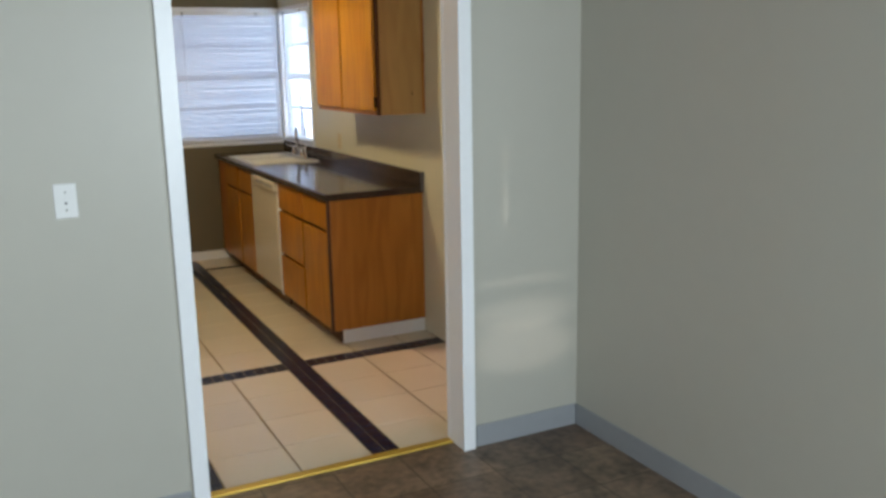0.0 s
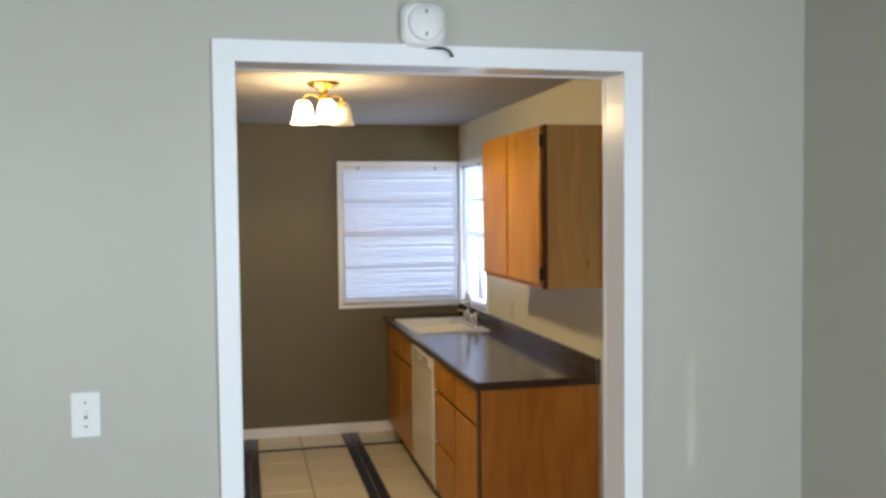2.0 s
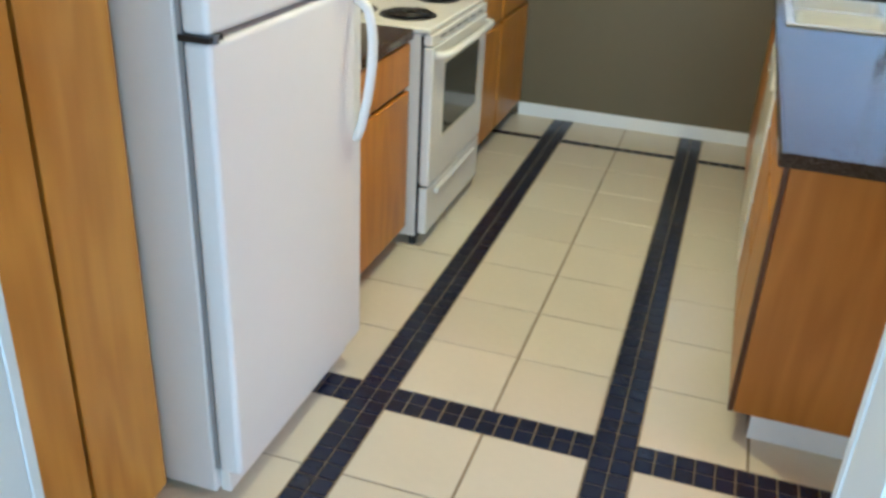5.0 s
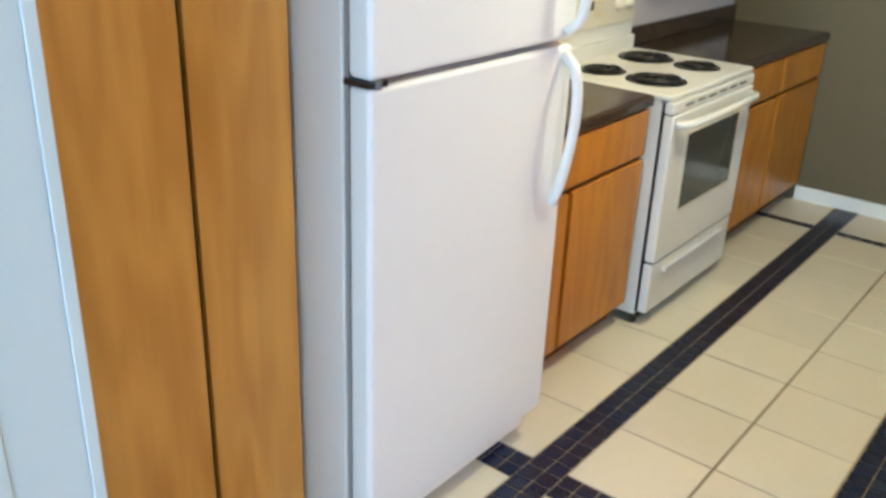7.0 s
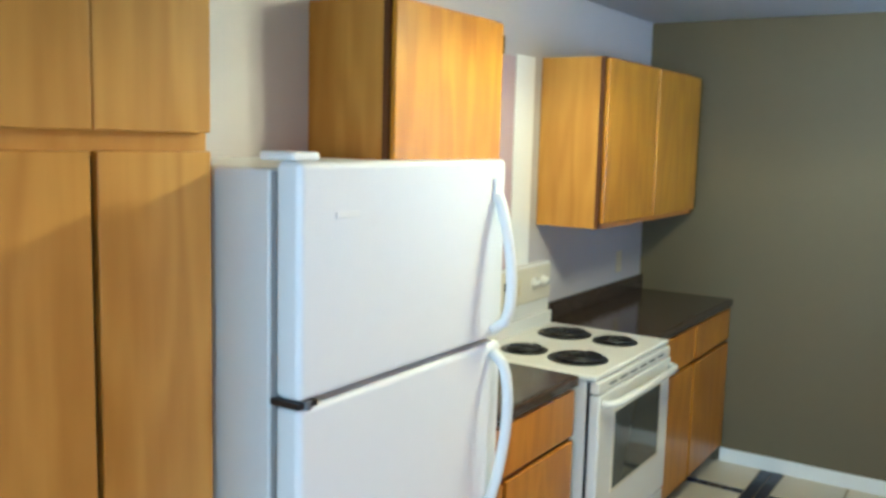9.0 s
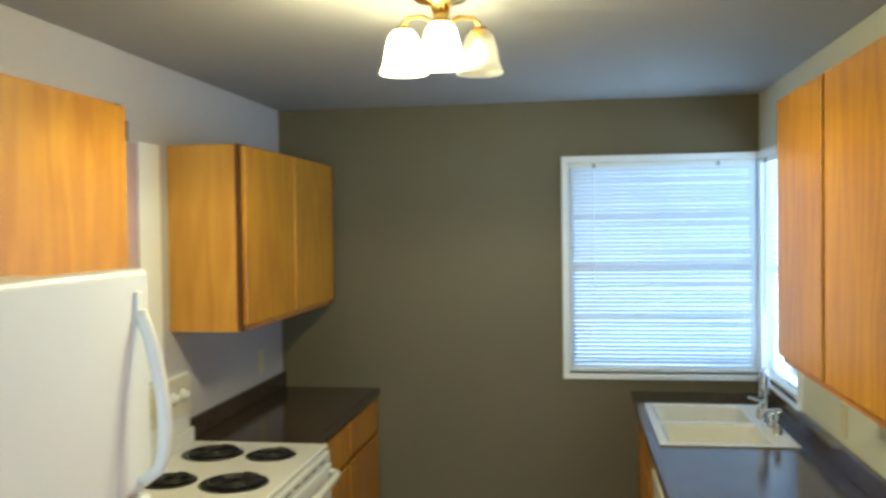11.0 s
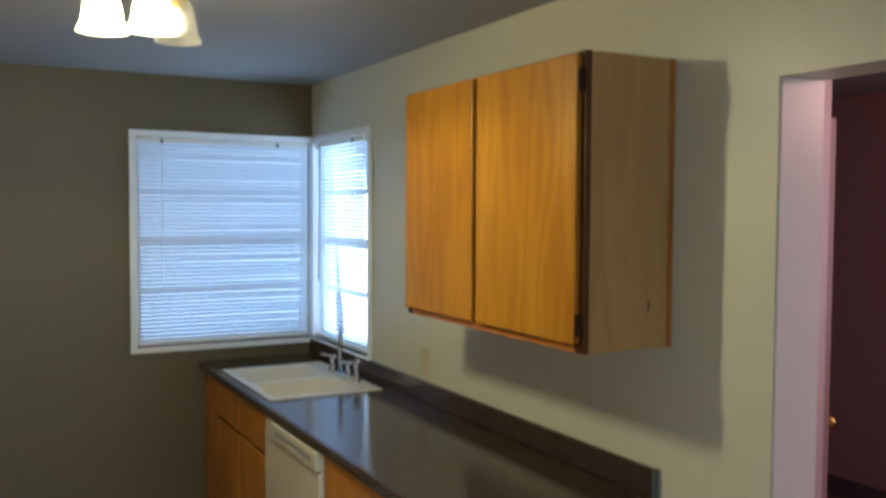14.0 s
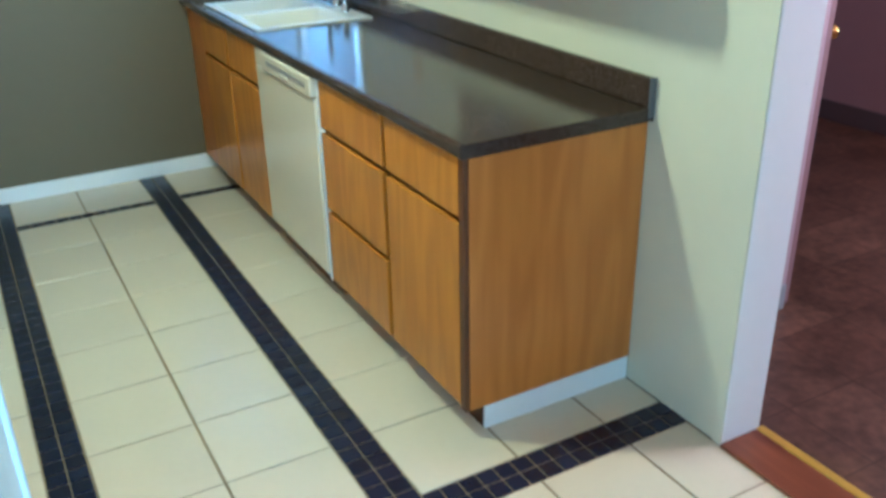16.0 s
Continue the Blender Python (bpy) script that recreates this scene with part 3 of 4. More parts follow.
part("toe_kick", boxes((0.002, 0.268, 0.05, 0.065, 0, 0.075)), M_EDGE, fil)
endp = thing("end_panel", pose(RF, 4.604, 0), "honey wood end panel of the base cabinets", "cabinet panel")
part("panel", boxes((-0.004, XR - RF - 0.002, -0.018, 0, 0.085, 0.872), bevel=0.002), M_OAK, endp)
part("stile", boxes((-0.02, -0.005, -0.018, 0.012, 0.085, 0.872), bevel=0.002), M_EDGE, endp, "dark edge of the front stile")
part("base_strip", boxes((0.05, XR - RF - 0.002, -0.014, 0, 0, 0.084), bevel=0.003), M_TRIM, endp, "white painted base strip")

# right worktop with a cut-out for the sink
CT0, CT1 = 0.877, 0.912
SX0, SX1, SY0, SY1 = 1.795, 2.315, 6.265, 7.05
cx0, cx1, cy0, cy1 = SX0 + 0.02, SX1 - 0.02, SY0 + 0.02, SY1 - 0.02
top = thing("worktop", pose(0, 0, 0), "dark brown speckled laminate worktop with backsplash", "worktop", "worktops")
bm = bmesh.new()
WE, WN = RF - 0.0255, 4.568            # worktop: front edge and near end
outer = [(WE, WN), (XR - 0.002, WN), (XR - 0.002, YF - 0.002), (WE, YF - 0.002)]
inner = [(cx0, cy0), (cx1, cy0), (cx1, cy1), (cx0, cy1)]
vo = [[bm.verts.new((*p, z)) for p in outer] for z in (CT0, CT1)]
vi = [[bm.verts.new((*p, z)) for p in inner] for z in (CT0, CT1)]
for k in range(4):
    n = (k + 1) % 4
    bm.faces.new((vo[1][k], vo[1][n], vi[1][n], vi[1][k])), bm.faces.new((vo[0][k], vo[0][n], vi[0][n], vi[0][k]))
    bm.faces.new((vo[0][k], vo[0][n], vo[1][n], vo[1][k])), bm.faces.new((vi[0][k], vi[0][n], vi[1][n], vi[1][k]))
part("slab", bm, M_TOP, top)
part("front_edge", rod(boxes((WE - 0.014, WE - 0.0005, WN, YF - 0.002, CT0 - 0.004, CT1 - 0.002), bevel=0.006, seg=3), (WE - 0.005, WN + 0.001, CT1 - 0.011), (WE - 0.005, YF - 0.003, CT1 - 0.011), 0.0105, seg=16), M_TOP, top)
part("end_strip", boxes((WE - 0.013, XR - 0.002, WN - 0.004, WN - 0.0005, CT0 - 0.004, CT1 - 0.001), bevel=0.001), M_TOP, top)
part("backsplash", boxes((XR - 0.022, XR - 0.001, WN, YF - 0.002, CT1 + 0.0005, 0.997), bevel=0.005), M_TOP, top)
part("backsplash_end", boxes((XR - 0.024, XR - 0.001, WN - 0.005, WN - 0.0005, CT1 - 0.03, 0.998), bevel=0.001), M_GREYPL, top, "dark end cap")


def rrect(x0, x1, y0, y1, r, z, seg=5):
    pts = []
    for cx, cy, a0 in ((x1 - r, y1 - r, 0), (x0 + r, y1 - r, 90), (x0 + r, y0 + r, 180), (x1 - r, y0 + r, 270)):
        for k in range(seg + 1):
            a = radians(a0 + 90 * k / seg)
            pts.append(Vector((cx + r * math.cos(a), cy + r * math.sin(a), z)))
    return pts


def loft(bm, loops, close=True):
    rings = [[bm.verts.new(p) for p in lp] for lp in loops]
    for a, b in zip(rings, rings[1:]):
        for k in range(len(a)):
            bm.faces.new((a[k], a[(k + 1) % len(a)], b[(k + 1) % len(b)], b[k]))
    if close:
        bm.faces.new(rings[-1])
    return rings


# double-bowl sink
sink = thing("kitchen_sink", pose(0, 0, 0), "white enamel double-bowl drop-in kitchen sink", "sink")
zr = CT1 + 0.008
ym = (SY0 + SY1) / 2
b0x0, b0x1 = SX0 + 0.035, SX1 - 0.1
bowls = ((SY0 + 0.035, ym - 0.018), (ym + 0.018, SY1 - 0.035))
bm = bmesh.new()
box(bm, SX0, b0x0, SY0, SY1, CT1 + 0.001, zr, bevel=0.004)
box(bm, b0x1, SX1, SY0, SY1, CT1 + 0.001, zr, bevel=0.004)
for a, b in ((SY0, bowls[0][0]), (bowls[0][1], bowls[1][0]), (bowls[1][1], SY1)):
    box(bm, b0x0 - 0.006, b0x1 + 0.006, a, b, CT1 + 0.001, zr - 0.0006, bevel=0.003)
part("rim", bm, M_SINK, sink)
for a, b in bowls:
    bm = bmesh.new()
    loft(bm, [rrect(b0x0 - 0.004, b0x1 + 0.004, a - 0.004, b + 0.004, 0.03, zr - 0.002), rrect(b0x0 + 0.006, b0x1 - 0.006, a + 0.006, b - 0.006, 0.045, zr - 0.012), rrect(b0x0 + 0.016, b0x1 - 0.016, a + 0.016, b - 0.016, 0.06, zr - 0.15), rrect(b0x0 + 0.06, b0x1 - 0.06, a + 0.06, b - 0.06, 0.06, zr - 0.178)])
    part("bowl", bm, M_SINK, sink, smooth=True)
    part("drain", lathe(bmesh.new(), [(0.0, 0.004), (0.03, 0.004), (0.042, 0.001), (0.042, -0.003)], ((b0x0 + b0x1) / 2, (a + b) / 2, zr - 0.176)), M_CHROME, sink, "chrome drain", smooth=True)

# faucet with two handles and a sprayer
fx, fy = SX1 - 0.045, ym
fau = thing("kitchen_faucet", pose(fx, fy, zr), "chrome gooseneck faucet with two handles and sprayer", "faucet")
part("base_plate", boxes((-0.025, 0.025, -0.12, 0.12, 0.0005, 0.014), bevel=0.006, seg=3), M_CHROME, fau, smooth=True)
turn = (-0.37, -0.93)
reach = [(0, 0.014), (0, 0.17)] + [(0.06 - 0.06 * math.cos(a), 0.17 + 0.06 * math.sin(a)) for a in [k * math.pi / 10 for k in range(1, 11)]] + [(0.12, 0.135)]
pts = [(d * turn[0], d * turn[1], z) for d, z in reach]
part("spout", tube(bmesh.new(), pts, 0.011, 12), M_CHROME, fau, smooth=True)
for s in (-0.1, 0.1):
    part("valve", lathe(bmesh.new(), [(0.022, 0.014), (0.02, 0.03), (0.013, 0.045), (0.016, 0.06), (0.016, 0.075), (0.004, 0.082)], (0, s, 0)), M_CHROME, fau, smooth=True)
    part("handle", tube(bmesh.new(), [(0, s, 0.068), (-0.02, s * 1.15, 0.078), (-0.05, s * 1.35, 0.084)], 0.006, 8), M_CHROME, fau, smooth=True)
part("sprayer", lathe(bmesh.new(), [(0.019, 0.0), (0.017, 0.02), (0.011, 0.03), (0.012, 0.07), (0.017, 0.085), (0.016, 0.1), (0.003, 0.105)], (0.0, -0.2, 0)), M_CHROME, fau, "chrome side sprayer", smooth=True)

# dishwasher
dw = thing("dishwasher", R(6.246), "bisque built-in dishwasher with control panel", "dishwasher")
part("tub", boxes((0.004, 0.646, 0.02, BD, 0.075, 0.868)), M_GREYPL, dw)
part("door_panel", boxes((0.006, 0.644, -0.028, 0.018, 0.105, 0.79), (0.006, 0.118, -0.028, 0.018, 0.7905, 0.866), bevel=0.005), M_BISQUE, dw)
con = part("control_panel", boxes((0.12, 0.644, -0.042, 0.018, 0.795, 0.866), bevel=0.008, seg=3), M_BISQUE, dw)
part("latch_recess", boxes((0.19, 0.6, -0.0445, -0.0425, 0.823, 0.842), bevel=0.0008), M_GASKET, con, "grey latch recess")
part("latch_bar", boxes((0.36, 0.43, -0.052, -0.045, 0.815, 0.828), bevel=0.003), M_BISQUE, con)
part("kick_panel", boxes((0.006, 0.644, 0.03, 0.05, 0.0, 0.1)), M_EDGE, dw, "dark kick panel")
part("mounting_clip", boxes((0.6515, 0.658, -0.024, 0.0, 0.655, 0.672), bevel=0.001), M_TRIM, dw)
part("side_trim", boxes((0.6465, 0.651, -0.02, 0.018, 0.08, 0.868)), M_TRIM, dw, "white side edge")


def wall_unit(m, w, d, z0, z1, splits, label, hinge_right=True, door_mat=None, side_mat=None):
    """A wall cabinet with slab doors and butterfly hinges. Local front at y=0."""
    cab = thing("wall_cabinet", m @ pose(0, 0, z0), label, "cabinet", "wall cabinets")
    h = z1 - z0
    part("carcass", boxes((0, w, 0.018, d, 0, h), bevel=0.001), side_mat or M_BIRCH, cab)
    for x0, x1, z in [(0.0, 0.035, 0), (w - 0.035, w, 0)] + [(s - 0.025, s + 0.025, 0.0305) for s in splits[1:-1]]:
        part("stile", boxes((x0, x1, 0, 0.0175, z, h - z)), M_EDGE, cab)
    for z in (0, h - 0.03):
        part("rail", boxes((0.0355, w - 0.0355, 0, 0.0175, z, z + 0.03)), M_OAK, cab)
    part("back_edge", boxes((w + 0.0005, w + 0.005, d - 0.014, d, 0, h)), M_OAK, cab, "wooden scribe strip")
    for a, b in zip(splits, splits[1:]):
        door = front("door", a + 0.011, b - 0.014, 0.024, h - 0.008, cab, door_mat)
        side = b - 0.007 if hinge_right or b == splits[-1] else a + 0.006
        if b == splits[-1]:
            sx = w - 0.009
            for z in (0.075, h - 0.075):
                part("hinge", boxes((sx - 0.004, sx + 0.005, -0.021, -0.0005, z - 0.03, z + 0.03), bevel=0.002), M_BRONZE, door, "aged bronze hinge")
    return cab


wall_unit(pose(2.092, 5.555, 0, 0, 0, FACE_R), 1.025, XR - 2.092 - 0.002, 1.348, 2.13, [0, 0.495, 1.025], "amber wood two-door wall cabinet above the worktop", side_mat=M_MAPLE)
nick = boxes((1.0255, 1.0265, 0.215, 0.219, 0.105, 0.13))
part("nick", nick, M_DARK, bpy.data.objects["wall_cabinet"], "small dark nick in the side")
LFX = 0.205
wall_unit(pose(LFX, 4.56, 0, 0, 0, FACE_L), 0.62, LFX - XL - 0.002, 1.37, 2.125, [0, 0.62], "amber wood single-door wall cabinet by the refrigerator")
wall_unit(pose(LFX, 6.06, 0, 0, 0, FACE_L), 1.26, LFX - XL - 0.002, 1.368, 2.095, [0, 0.61, 1.26], "amber wood two-door wall cabinet in the corner")

# left base run
LF = 0.42
L = lambda y: pose(LF, y, 0, 0, 0, FACE_L)
LD = LF - XL - 0.002
base_unit(L(4.59), 0.805, LD, [("drawer_front", 0, 0.805, *UZ), ("door", 0, 0.3, *DZ), ("door", 0.3, 0.805, *DZ)], "honey wood base cabinet between refrigerator and range")
base_unit(L(6.17), 0.6, LD, [("drawer_front", 0, 0.6, *UZ), ("door", 0, 0.6, *DZ)], "honey wood base cabinet beside the range")
base_unit(L(6.775), 0.605, LD, [("drawer_front", 0, 0.6, *UZ), ("door", 0, 0.6, *DZ)], "honey wood base cabinet in the far corner")
for y0, y1 in ((4.58, 5.398), (6.167, YF - 0.002)):
    t2 = thing("worktop", pose(0, y0, 0), "dark brown speckled laminate worktop in the far corner" if y0 > 6 else "short dark brown speckled laminate worktop beside the range", "worktop", "worktops")
    n = y1 - y0
    part("slab", boxes((XL + 0.002, LF + 0.012, 0, n, CT0, CT1)), M_TOP, t2)
    part("front_edge", boxes((LF + 0.0125, LF + 0.028, 0, n, CT0 - 0.004, CT1), bevel=0.007, seg=3), M_TOP, t2)
    part("backsplash", boxes((XL + 0.001, XL + 0.022, 0, n, CT1 + 0.0005, 0.997), bevel=0.005), M_TOP, t2)

# tall pantry cabinet
PX = 0.362
pan = thing("pantry_cabinet", pose(PX, YD1 + 0.004, 0, 0, 0, FACE_L), "tall pale birch pantry cabinet with slab doors", "cabinet")
pw, ph, p0 = 0.7, 2.25, 0.15
pm = 0.437
part("carcass", boxes((0, pw, 0.018, PX - XL - 0.002, 0.0, ph)), M_BIRCH, pan)
part("face_frame", boxes((0, p0 + 0.02, 0, 0.017, 0.0, ph), (pw - 0.02, pw, 0, 0.017, 0, ph), (p0 + 0.0205, pw - 0.0205, 0, 0.017, 0, 0.05), (p0 + 0.0205, pw - 0.0205, 0, 0.017, 1.69, 1.745), (p0 + 0.0205, pw - 0.0205, 0, 0.017, ph - 0.03, ph)), M_BIRCH, pan)
# near-black strip behind the doors paints the shade seen through their gap
part("gap", boxes((pm - 0.05, pm + 0.05, 0.008, 0.0175, 0.0505, 1.6895)), M_DARK, pan, "dark strip for the shade in the gap between the doors")
for z0, z1 in ((0.03, 1.7), (1.735, ph - 0.01)):
    for side, x0, x1 in ((0, p0, pm - (0.0065 if z0 < 1 else 0.0015)), (1, pm + (0.0065 if z0 < 1 else 0.0015), pw - 0.004)):
        part("door", boxes((x0, x1, -0.02, -0.001, z0, z1), bevel=0.003), M_BIRCH, pan)


# ---------------------------------------------------------------- appliances
def refrigerator():
    w, d = 0.77, 0.6
    fr = thing("refrigerator", pose(0.522, 3.778, 0, 0, 0, FACE_L), "white top-freezer refrigerator with bowed handles", "refrigerator")
    part("body", boxes((0, w, 0.0, d, 0.03, 1.672), bevel=0.006), M_FRIDGE, fr)
    part("gasket", boxes((0.004, w - 0.004, -0.012, -0.0005, 0.11, 1.667)), M_GASKET, fr, "grey door gasket")
    part("kick_grille", boxes((0.02, w - 0.02, -0.03, -0.001, 0.025, 0.095), bevel=0.003), M_PLASTIC, fr)
    for z0, z1, hz in ((1.232, 1.687, (1.255, 1.6)), (0.105, 1.218, (0.79, 1.198))):
        dr = part("door", boxes((0.0, w, -0.078, -0.0125, z0, z1), bevel=0.014, seg=4), M_FRIDGE, fr, smooth=False)
        lo, hi = hz
        n, pts = 14, []
        for k in range(n + 1):
            s = k / n
            z = lo + (hi - lo) * s
            u = s if z0 > 1 else 1 - s
            out = 0.05 * math.sin(math.pi * min(1, u ** 0.62)) ** 0.7 if 0 < u < 1 else 0.0
            pts.append((w - 0.055, -0.083 - out, z))
        part("handle", tube(bmesh.new(), pts, 0.012, 10, 1.2), M_PLASTIC, dr, "white bowed handle", smooth=True)
        if z0 > 1:
            part("handle_cap", boxes((w - 0.066, w - 0.044, -0.086, -0.0785, 1.597, 1.642), bevel=0.003), M_PLASTIC, dr)
            part("name_badge", boxes((0.1, 0.17, -0.0805, -0.0785, 1.577, 1.59), bevel=0.0008), M_PLASTIC, dr, "small pale badge bar")
    part("middle_hinge", boxes((-0.004, 0.05, -0.0795, -0.005, 1.2185, 1.2315), bevel=0.001), M_BLACK, fr, "dark metal hinge")
    part("hinge_knuckle", rod(bmesh.new(), (0.022, -0.074, 1.216), (0.022, -0.074, 1.234), 0.011, seg=12), M_GREYPL, fr)
    part("top_hinge_cover", boxes((0.0, 0.075, -0.06, 0.03, 1.6875, 1.705), bevel=0.006), M_PLASTIC, fr)
    for x in (0.05, w - 0.05):
        for y in (0.04, d - 0.05):
            part("foot", rod(bmesh.new(), (x, y, 0), (x, y, 0.0295), 0.018, seg=12), M_GREYPL, fr)
    return fr


refrigerator()


def kitchen_range():
    w, d = 0.757, 0.593
    st = thing("electric_range", pose(0.475, 5.405, 0, 0, 0, FACE_L), "white electric coil range with oven window", "stove")
    part("body", boxes((0, w, 0, d - 0.02, 0.045, 0.895), bevel=0.003), M_WHITE, st)
    # black sheet stands in for the shade in the gap behind the door
    part("side_gap", boxes((0.001, w - 0.001, -0.008, -0.0005, 0.06, 0.885)), M_BLACK, st, "black sheet for the shade in the gap behind the oven door")
    ck = part("cooktop", boxes((-0.003, w + 0.003, -0.035, d - 0.075, 0.8955, 0.917), bevel=0.008, seg=3), M_WHITE, st)
    part("cooktop_rear", boxes((0, w, d - 0.0745, d - 0.0605, 0.8955, 0.975), bevel=0.004), M_WHITE, st)
    for x, y, r in ((0.2, 0.13, 0.098), (0.565, 0.13, 0.076), (0.2, 0.36, 0.076), (0.565, 0.36, 0.098)):
        part("drip_pan", lathe(bmesh.new(), [(r + 0.018, 0.0), (r + 0.016, 0.004), (r + 0.006, 0.003), (r - 0.01, -0.004 + 0.006), (0.0, 0.0022)], (x, y, 0.9172), 36), M_BLACK, ck, "black drip pan", smooth=True)
        pts = []
        turns = 4 if r > 0.09 else 3
        for k in range(turns * 28 + 1):
            a = k * math.tau / 28
            rr = 0.018 + (r - 0.02) * k / (turns * 28)
            pts.append((x + rr * math.cos(a), y + rr * math.sin(a), 0.926))
        part("coil_element", tube(bmesh.new(), pts, 0.0052, 6), M_BLACK, ck, "black coil element", smooth=True)
    bg = part("backguard", boxes((0, w, d - 0.06, d - 0.003, 0.8955, 1.2), bevel=0.012, seg=3), M_WHITE, st)
    part("control_face", boxes((0.012, w - 0.012, d - 0.068, d - 0.0605, 1.035, 1.188), bevel=0.003), M_BISQUE, bg, "bisque control panel")
    part("clock_display", boxes((0.315, 0.375, d - 0.071, d - 0.0685, 1.112, 1.147), bevel=0.001), M_OVEN, bg, "dark clock display")
    for x in (0.395, 0.418, 0.441):
        for z in (1.08, 1.105, 1.13):
            part("button", boxes((x, x + 0.016, d - 0.071, d - 0.0685, z, z + 0.016), bevel=0.001), M_IVORY, bg)
    for x in (0.08, 0.17, 0.58, 0.67):
        part("knob", lathe(bmesh.new(), [(0.026, 0), (0.025, 0.008), (0.018, 0.012), (0.016, 0.026), (0.0, 0.028)], (0, 0, 0)), M_WHITE, bg, smooth=True).matrix_basis = pose(x, d - 0.0685, 1.118, 90, 0, 0)
    dr = part("oven_door", boxes((0.004, w - 0.004, -0.05, -0.0085, 0.275, 0.845), bevel=0.008, seg=3), M_WHITE, st)
    part("oven_window", boxes((0.15, w - 0.13, -0.0535, -0.0505, 0.46, 0.755), bevel=0.002), M_OVEN, dr, "dark oven window")
    part("window_rim", boxes((0.138, 0.1495, -0.053, -0.0505, 0.448, 0.767), (w - 0.1295, w - 0.118, -0.053, -0.0505, 0.448, 0.767), (0.15, w - 0.13, -0.053, -0.0505, 0.448, 0.4595), (0.15, w - 0.13, -0.053, -0.0505, 0.7555, 0.767)), M_BISQUE, dr)
    pts = [(0.03, -0.05, 0.812), (0.045, -0.08, 0.814), (0.09, -0.094, 0.815), (w / 2, -0.1, 0.816), (w - 0.09, -0.094, 0.815), (w - 0.045, -0.08, 0.814), (w - 0.03, -0.05, 0.812)]
    part("door_handle", tube(bmesh.new(), pts, 0.015, 12), M_WHITE, dr, "white bar handle", smooth=True)
    part("vent_panel", boxes((0.004, w - 0.004, -0.045, -0.0085, 0.85, 0.892), bevel=0.005), M_WHITE, st)
    for x in (0.1, 0.2, 0.3, 0.4, 0.5, 0.6):
        part("vent_slot", boxes((x, x + 0.07, -0.0465, -0.0455, 0.866, 0.876)), M_GREYPL, st)
    dw2 = part("storage_drawer", boxes((0.004, w - 0.004, -0.045, -0.0085, 0.06, 0.265), bevel=0.006), M_WHITE, st)
    part("pull_lip", boxes((0.1, w - 0.1, -0.06, -0.0455, 0.212, 0.235), bevel=0.005), M_WHITE, dw2)
    for x in (0.03, w - 0.03):
        for y in (0.02, d - 0.08):
            part("foot", rod(bmesh.new(), (x, y, 0), (x, y, 0.0445), 0.016, seg=12), M_BLACK, st)
    # black strip in place of the shade below the range
    part("toe_shadow", boxes((0.02, w - 0.02, 0.01, 0.03, 0.012, 0.0445)), M_BLACK, st, "black strip for the shade under the range")
    return st


kitchen_range()

# bare paint left behind the range
patch = thing("bare_wall_patch", pose(XL, 5.2, 0), "lilac and white unpainted strips above the range", "wall patch")
part("lilac_strip", boxes((0.0005, 0.003, 0.1, 0.62, 0.92, 2.08)), M_LILAC, patch)
part("white_strip", boxes((0.0005, 0.006, 0.625, 0.79, 0.92, 2.09), bevel=0.001), M_TRIM, patch)


# ---------------------------------------------------------------- ceiling lamp
def ceiling_lamp():
    lm = thing("ceiling_lamp", pose(*LAMP), "brass ceiling lamp with three glass shades, two lit", "ceiling lamp")
    part("canopy", lathe(bmesh.new(), [(0.085, 0.0), (0.085, -0.006), (0.07, -0.02), (0.03, -0.028), (0.02, -0.07), (0.028, -0.085), (0.014, -0.1), (0.0, -0.104)]), M_BRASS, lm, smooth=True)
    for dx, dy, lit in ARMS:
        d = Vector((dx, dy, -0.042))
        pts = [Vector((dx * 0.1, dy * 0.1, -0.085)), Vector((dx * 0.5, dy * 0.5, -0.06)), Vector((dx * 0.85, dy * 0.85, -0.062)), d + Vector((0, 0, -0.036)), d + Vector((0, 0, -0.05))]
        part("arm", tube(bmesh.new(), pts, 0.006, 8), M_BRASS, lm, smooth=True)
        part("socket", lathe(bmesh.new(), [(0.0, -0.042), (0.02, -0.045), (0.02, -0.07), (0.026, -0.074), (0.0, -0.076)], d), M_BRASS, lm, smooth=True)
        sh = part("shade", lathe(bmesh.new(), [(0.027, -0.055), (0.04, -0.072), (0.05, -0.11), (0.053, -0.14), (0.066, -0.172), (0.064, -0.172), (0.051, -0.14), (0.048, -0.11), (0.038, -0.074), (0.025, -0.057)], d), M_LITSHADE if lit else M_SHADE, lm, "glowing frosted glass tulip shade" if lit else "unlit frosted glass tulip shade", smooth=True)
        sh.visible_shadow = False
        bl = part("bulb", lathe(bmesh.new(), [(0.0, -0.077), (0.012, -0.078), (0.016, -0.092), (0.031, -0.122), (0.03, -0.142), (0.016, -0.156), (0.0, -0.158)], d), M_BULB if lit else M_PLASTIC, lm, "lit bulb" if lit else "unlit bulb", smooth=True)
        bl.visible_shadow = False
    return lm


ceiling_lamp()


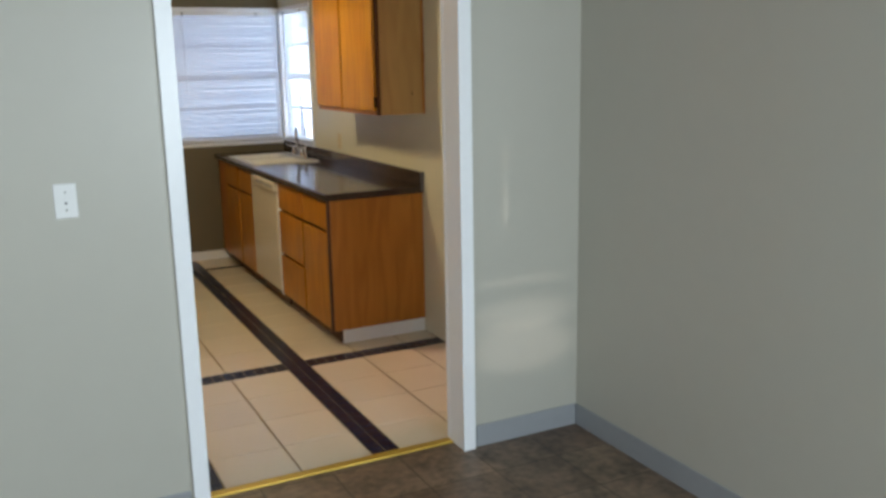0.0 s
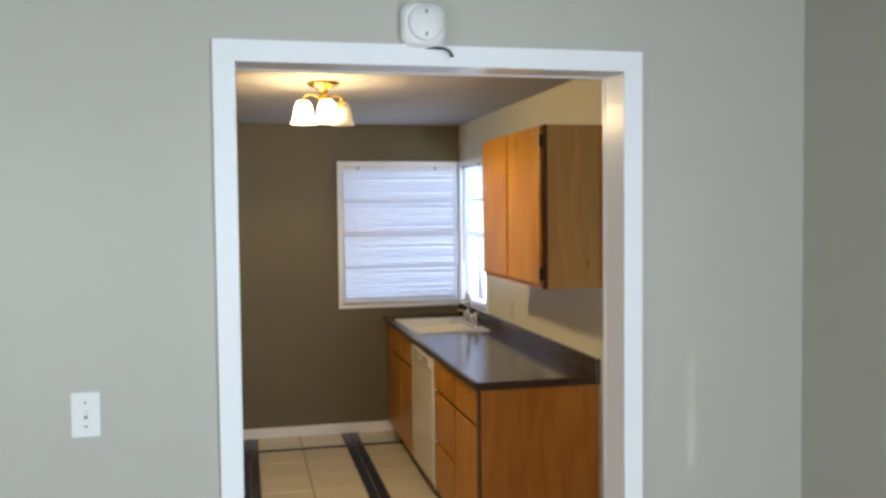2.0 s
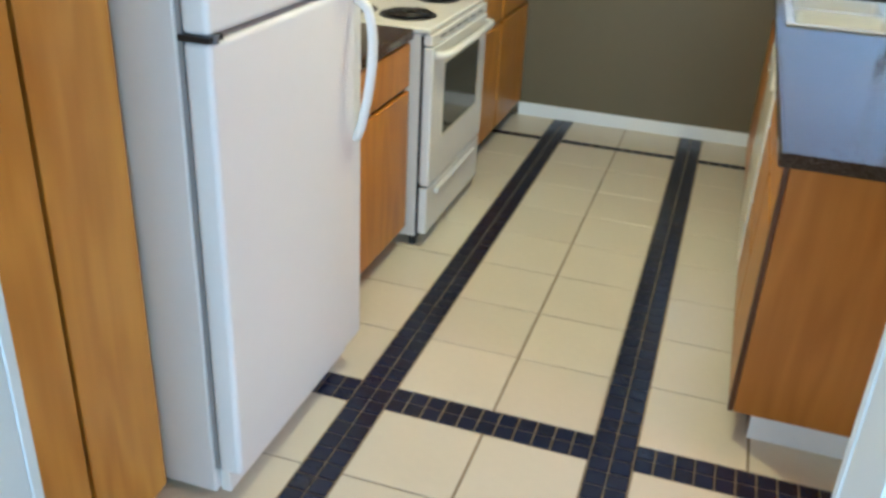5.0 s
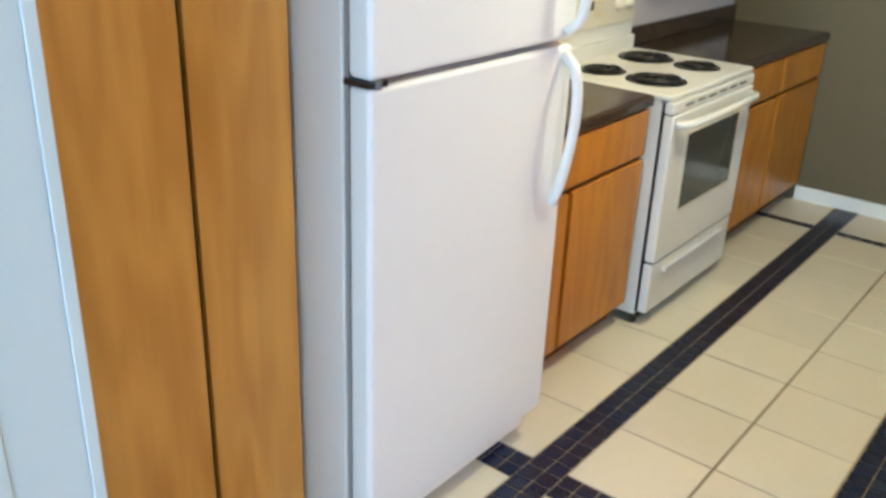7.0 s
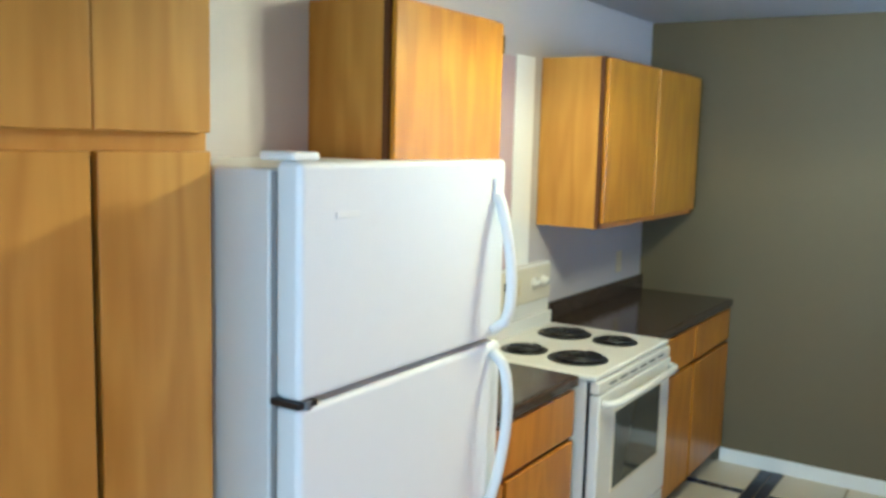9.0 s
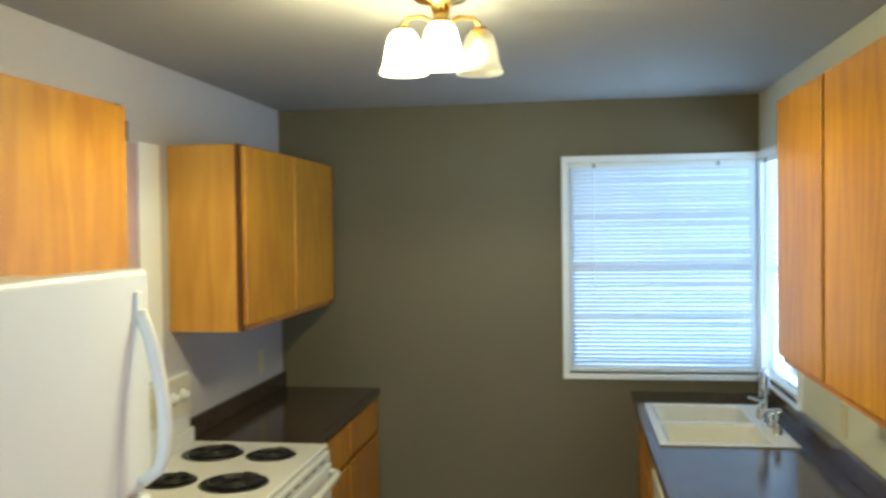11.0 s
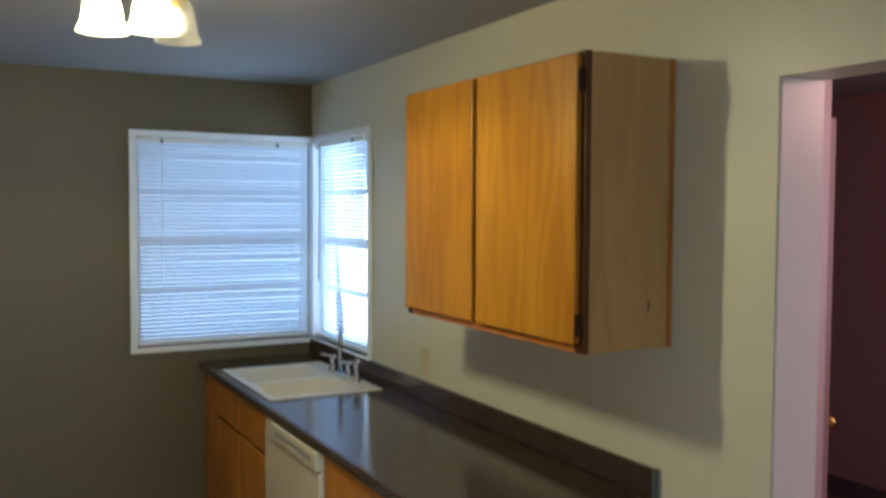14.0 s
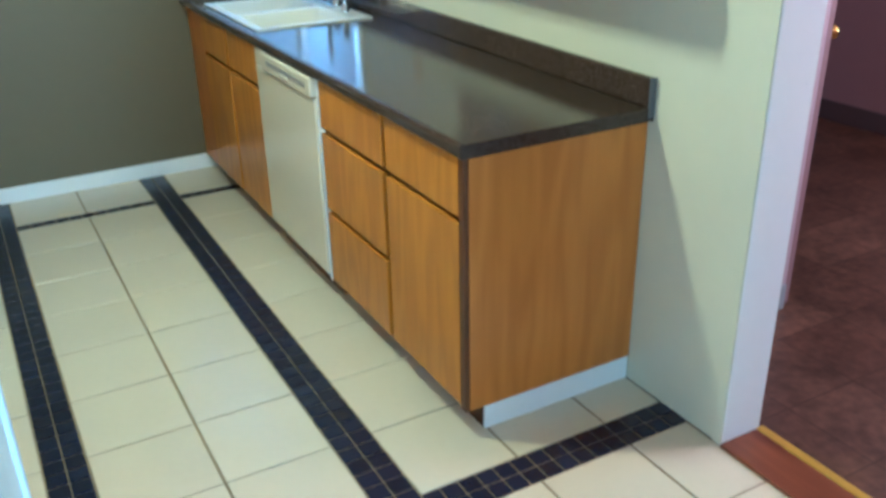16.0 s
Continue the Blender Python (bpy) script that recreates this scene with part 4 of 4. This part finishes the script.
# ---------------------------------------------------------------- small wall things
def wall_plate(name, m, label, category, material, toggle):
    """A cover plate facing local -y."""
    pl = thing(name, m, label, category)
    part("plate", boxes((-0.036, 0.036, -0.006, -0.0005, -0.058, 0.058), bevel=0.003), material, pl)
    if toggle:
        part("slot", boxes((-0.004, 0.004, -0.0072, -0.0062, -0.01, 0.01)), M_GREYPL, pl)
        part("toggle", boxes((-0.004, 0.004, -0.017, -0.0065, -0.002, 0.01), bevel=0.001), material, pl)
        for z in (-0.03, 0.03):
            part("screw", rod(bmesh.new(), (0, -0.006, z), (0, -0.0075, z), 0.003, seg=8), M_CHROME, pl)
    else:
        for z in (-0.02, 0.02):
            part("receptacle", boxes((-0.016, 0.016, -0.008, -0.0062, z - 0.013, z + 0.013), bevel=0.002), material, pl)
        part("screw", rod(bmesh.new(), (0, -0.006, 0), (0, -0.0075, 0), 0.003, seg=8), M_CHROME, pl)
    return pl


wall_plate("light_switch", pose(0.302, YD0, 1.22), "white toggle light switch beside the opening", "light switch", M_PLASTIC, True)
wall_plate("wall_outlet", pose(XR, 6.0, 1.082, 0, 0, -90), "ivory wall outlet above the worktop", "outlet", M_IVORY, False)
wall_plate("wall_outlet", pose(XL, 7.05, 1.1, 0, 0, 90), "ivory wall outlet in the corner above the worktop", "outlet", M_IVORY, False)

chime = thing("door_chime", pose(1.186, YD0, 2.229), "round-cornered white chime box above the opening", "door chime")
bm = bmesh.new()
loft(bm, [[Vector((p.x, y, p.y)) for p in rrect(-a, a, -a, a, r, 0)] for a, r, y in ((0.06, 0.03, -0.0005), (0.06, 0.034, -0.03), (0.052, 0.034, -0.04))])
part("case", bm, M_PLASTIC, chime)
part("face_disc", lathe(bmesh.new(), [(0.048, 0.0), (0.048, 0.006), (0.042, 0.01), (0.0, 0.012)], seg=32), M_PLASTIC, chime, smooth=True).matrix_basis = pose(0.004, -0.0405, 0.002, 90, 0, 0)
for z in (-0.028, 0.032):
    part("slot", boxes((0.001, 0.006, -0.0545, -0.052, z - 0.005, z + 0.005)), M_GREYPL, chime)
part("wire", tube(bmesh.new(), [(0.0, -0.012, -0.058), (0.03, -0.03, -0.061), (0.055, -0.034, -0.062), (0.07, -0.036, -0.07), (0.078, -0.036, -0.085)], 0.004, 8), M_BLACK, chime, "short black wire", smooth=True)

# hall door folded back against the return wall, its latch edge at the corner
hd = thing("hall_door", pose(3.187, 4.662, 0), "mauve hall door folded open, with a brass knob", "door")
part("leaf", boxes((0.0, 0.035, 0.0, 0.76, 0.012, 2.03), bevel=0.003), M_MAUVE, hd)
part("knob", lathe(bmesh.new(), [(0.026, 0.0), (0.026, 0.006), (0.01, 0.01), (0.01, 0.03), (0.026, 0.045), (0.027, 0.058), (0.012, 0.068), (0.0, 0.069)]), M_BRASS, hd, "brass door knob", smooth=True).matrix_basis = pose(0.0355, 0.045, 1.0, 0, 90, 0)

# ---------------------------------------------------------------- floor tiles
G, GY = 0.008, 0.0045
P = 0.315                              # pitch of the large tiles
SX = (0.66, 0.778)                    # mosaic bands along the room
SXR = (1.415, 1.54)
FY = (4.312, 4.43)                    # front cross band
BY = (6.975, 7.035)                    # back cross band


def tile_mesh(name, w, d, material, b=0.0022):
    return mesh_of(boxes((b * 0, w, 0, d, -0.003, 0.0)) if min(w, d) < 0.03 else boxes((0, w, 0, d, -0.0035, 0.0), bevel=b, seg=1), name, material)


meshes = {}


def lay(name, x0, x1, y0, y1, material):
    w, d = round(x1 - x0 - G, 3), round(y1 - y0 - GY, 3)
    if w < 0.012 or d < 0.012:
        return
    key = (name, w, d)
    if key not in meshes:
        meshes[key] = tile_mesh(name, w, d, material)
    shared(name, meshes[key], floor, pose(x0 + G / 2, y0 + GY / 2, random.uniform(-0.0004, 0.0003)))


mid = (SX[1] + SXR[0]) / 2
cols = [(XL, SX[0] - 2 * P), (SX[0] - 2 * P, SX[0] - P), (SX[0] - P, SX[0]), (SX[1], mid), (mid, SXR[0]), (SXR[1], SXR[1] + P), (SXR[1] + P, SXR[1] + 2 * P), (SXR[1] + 2 * P, XR)]
Q = (BY[0] - FY[1]) / 8
rows = [(YD1 + 0.015, FY[0] - 4 * P)] + [(FY[0] - (k + 1) * P, FY[0] - k * P) for k in (3, 2, 1, 0)] + [(FY[1] + k * Q, FY[1] + (k + 1) * Q) for k in range(8)] + [(BY[1], YF)]
for x0, x1 in cols:
    for y0, y1 in rows:
        lay("tile", x0, x1, y0, y1, M_TILE)


def mosaic(name, x0, x1, y0, y1, nx, ny):
    for i in range(nx):
        for j in range(ny):
            a, b = x0 + (x1 - x0) * i / nx, x0 + (x1 - x0) * (i + 1) / nx
            c, d = y0 + (y1 - y0) * j / ny, y0 + (y1 - y0) * (j + 1) / ny
            lay(name, a, b, c, d, M_NAVY)


G = GY = 0.0045
for a, b in (SX, SXR):
    mosaic("mosaic_tile", a, b, YD1 + 0.015, YF - 0.015, 2, 68)
for x0, x1 in ((XL, SX[0]), (SX[1], SXR[0]), (SXR[1], XR)):
    mosaic("mosaic_tile", x0, x1, *FY, round((x1 - x0) / 0.058), 2)
    mosaic("mosaic_tile", x0, x1, *BY, round((x1 - x0) / 0.058), 1)
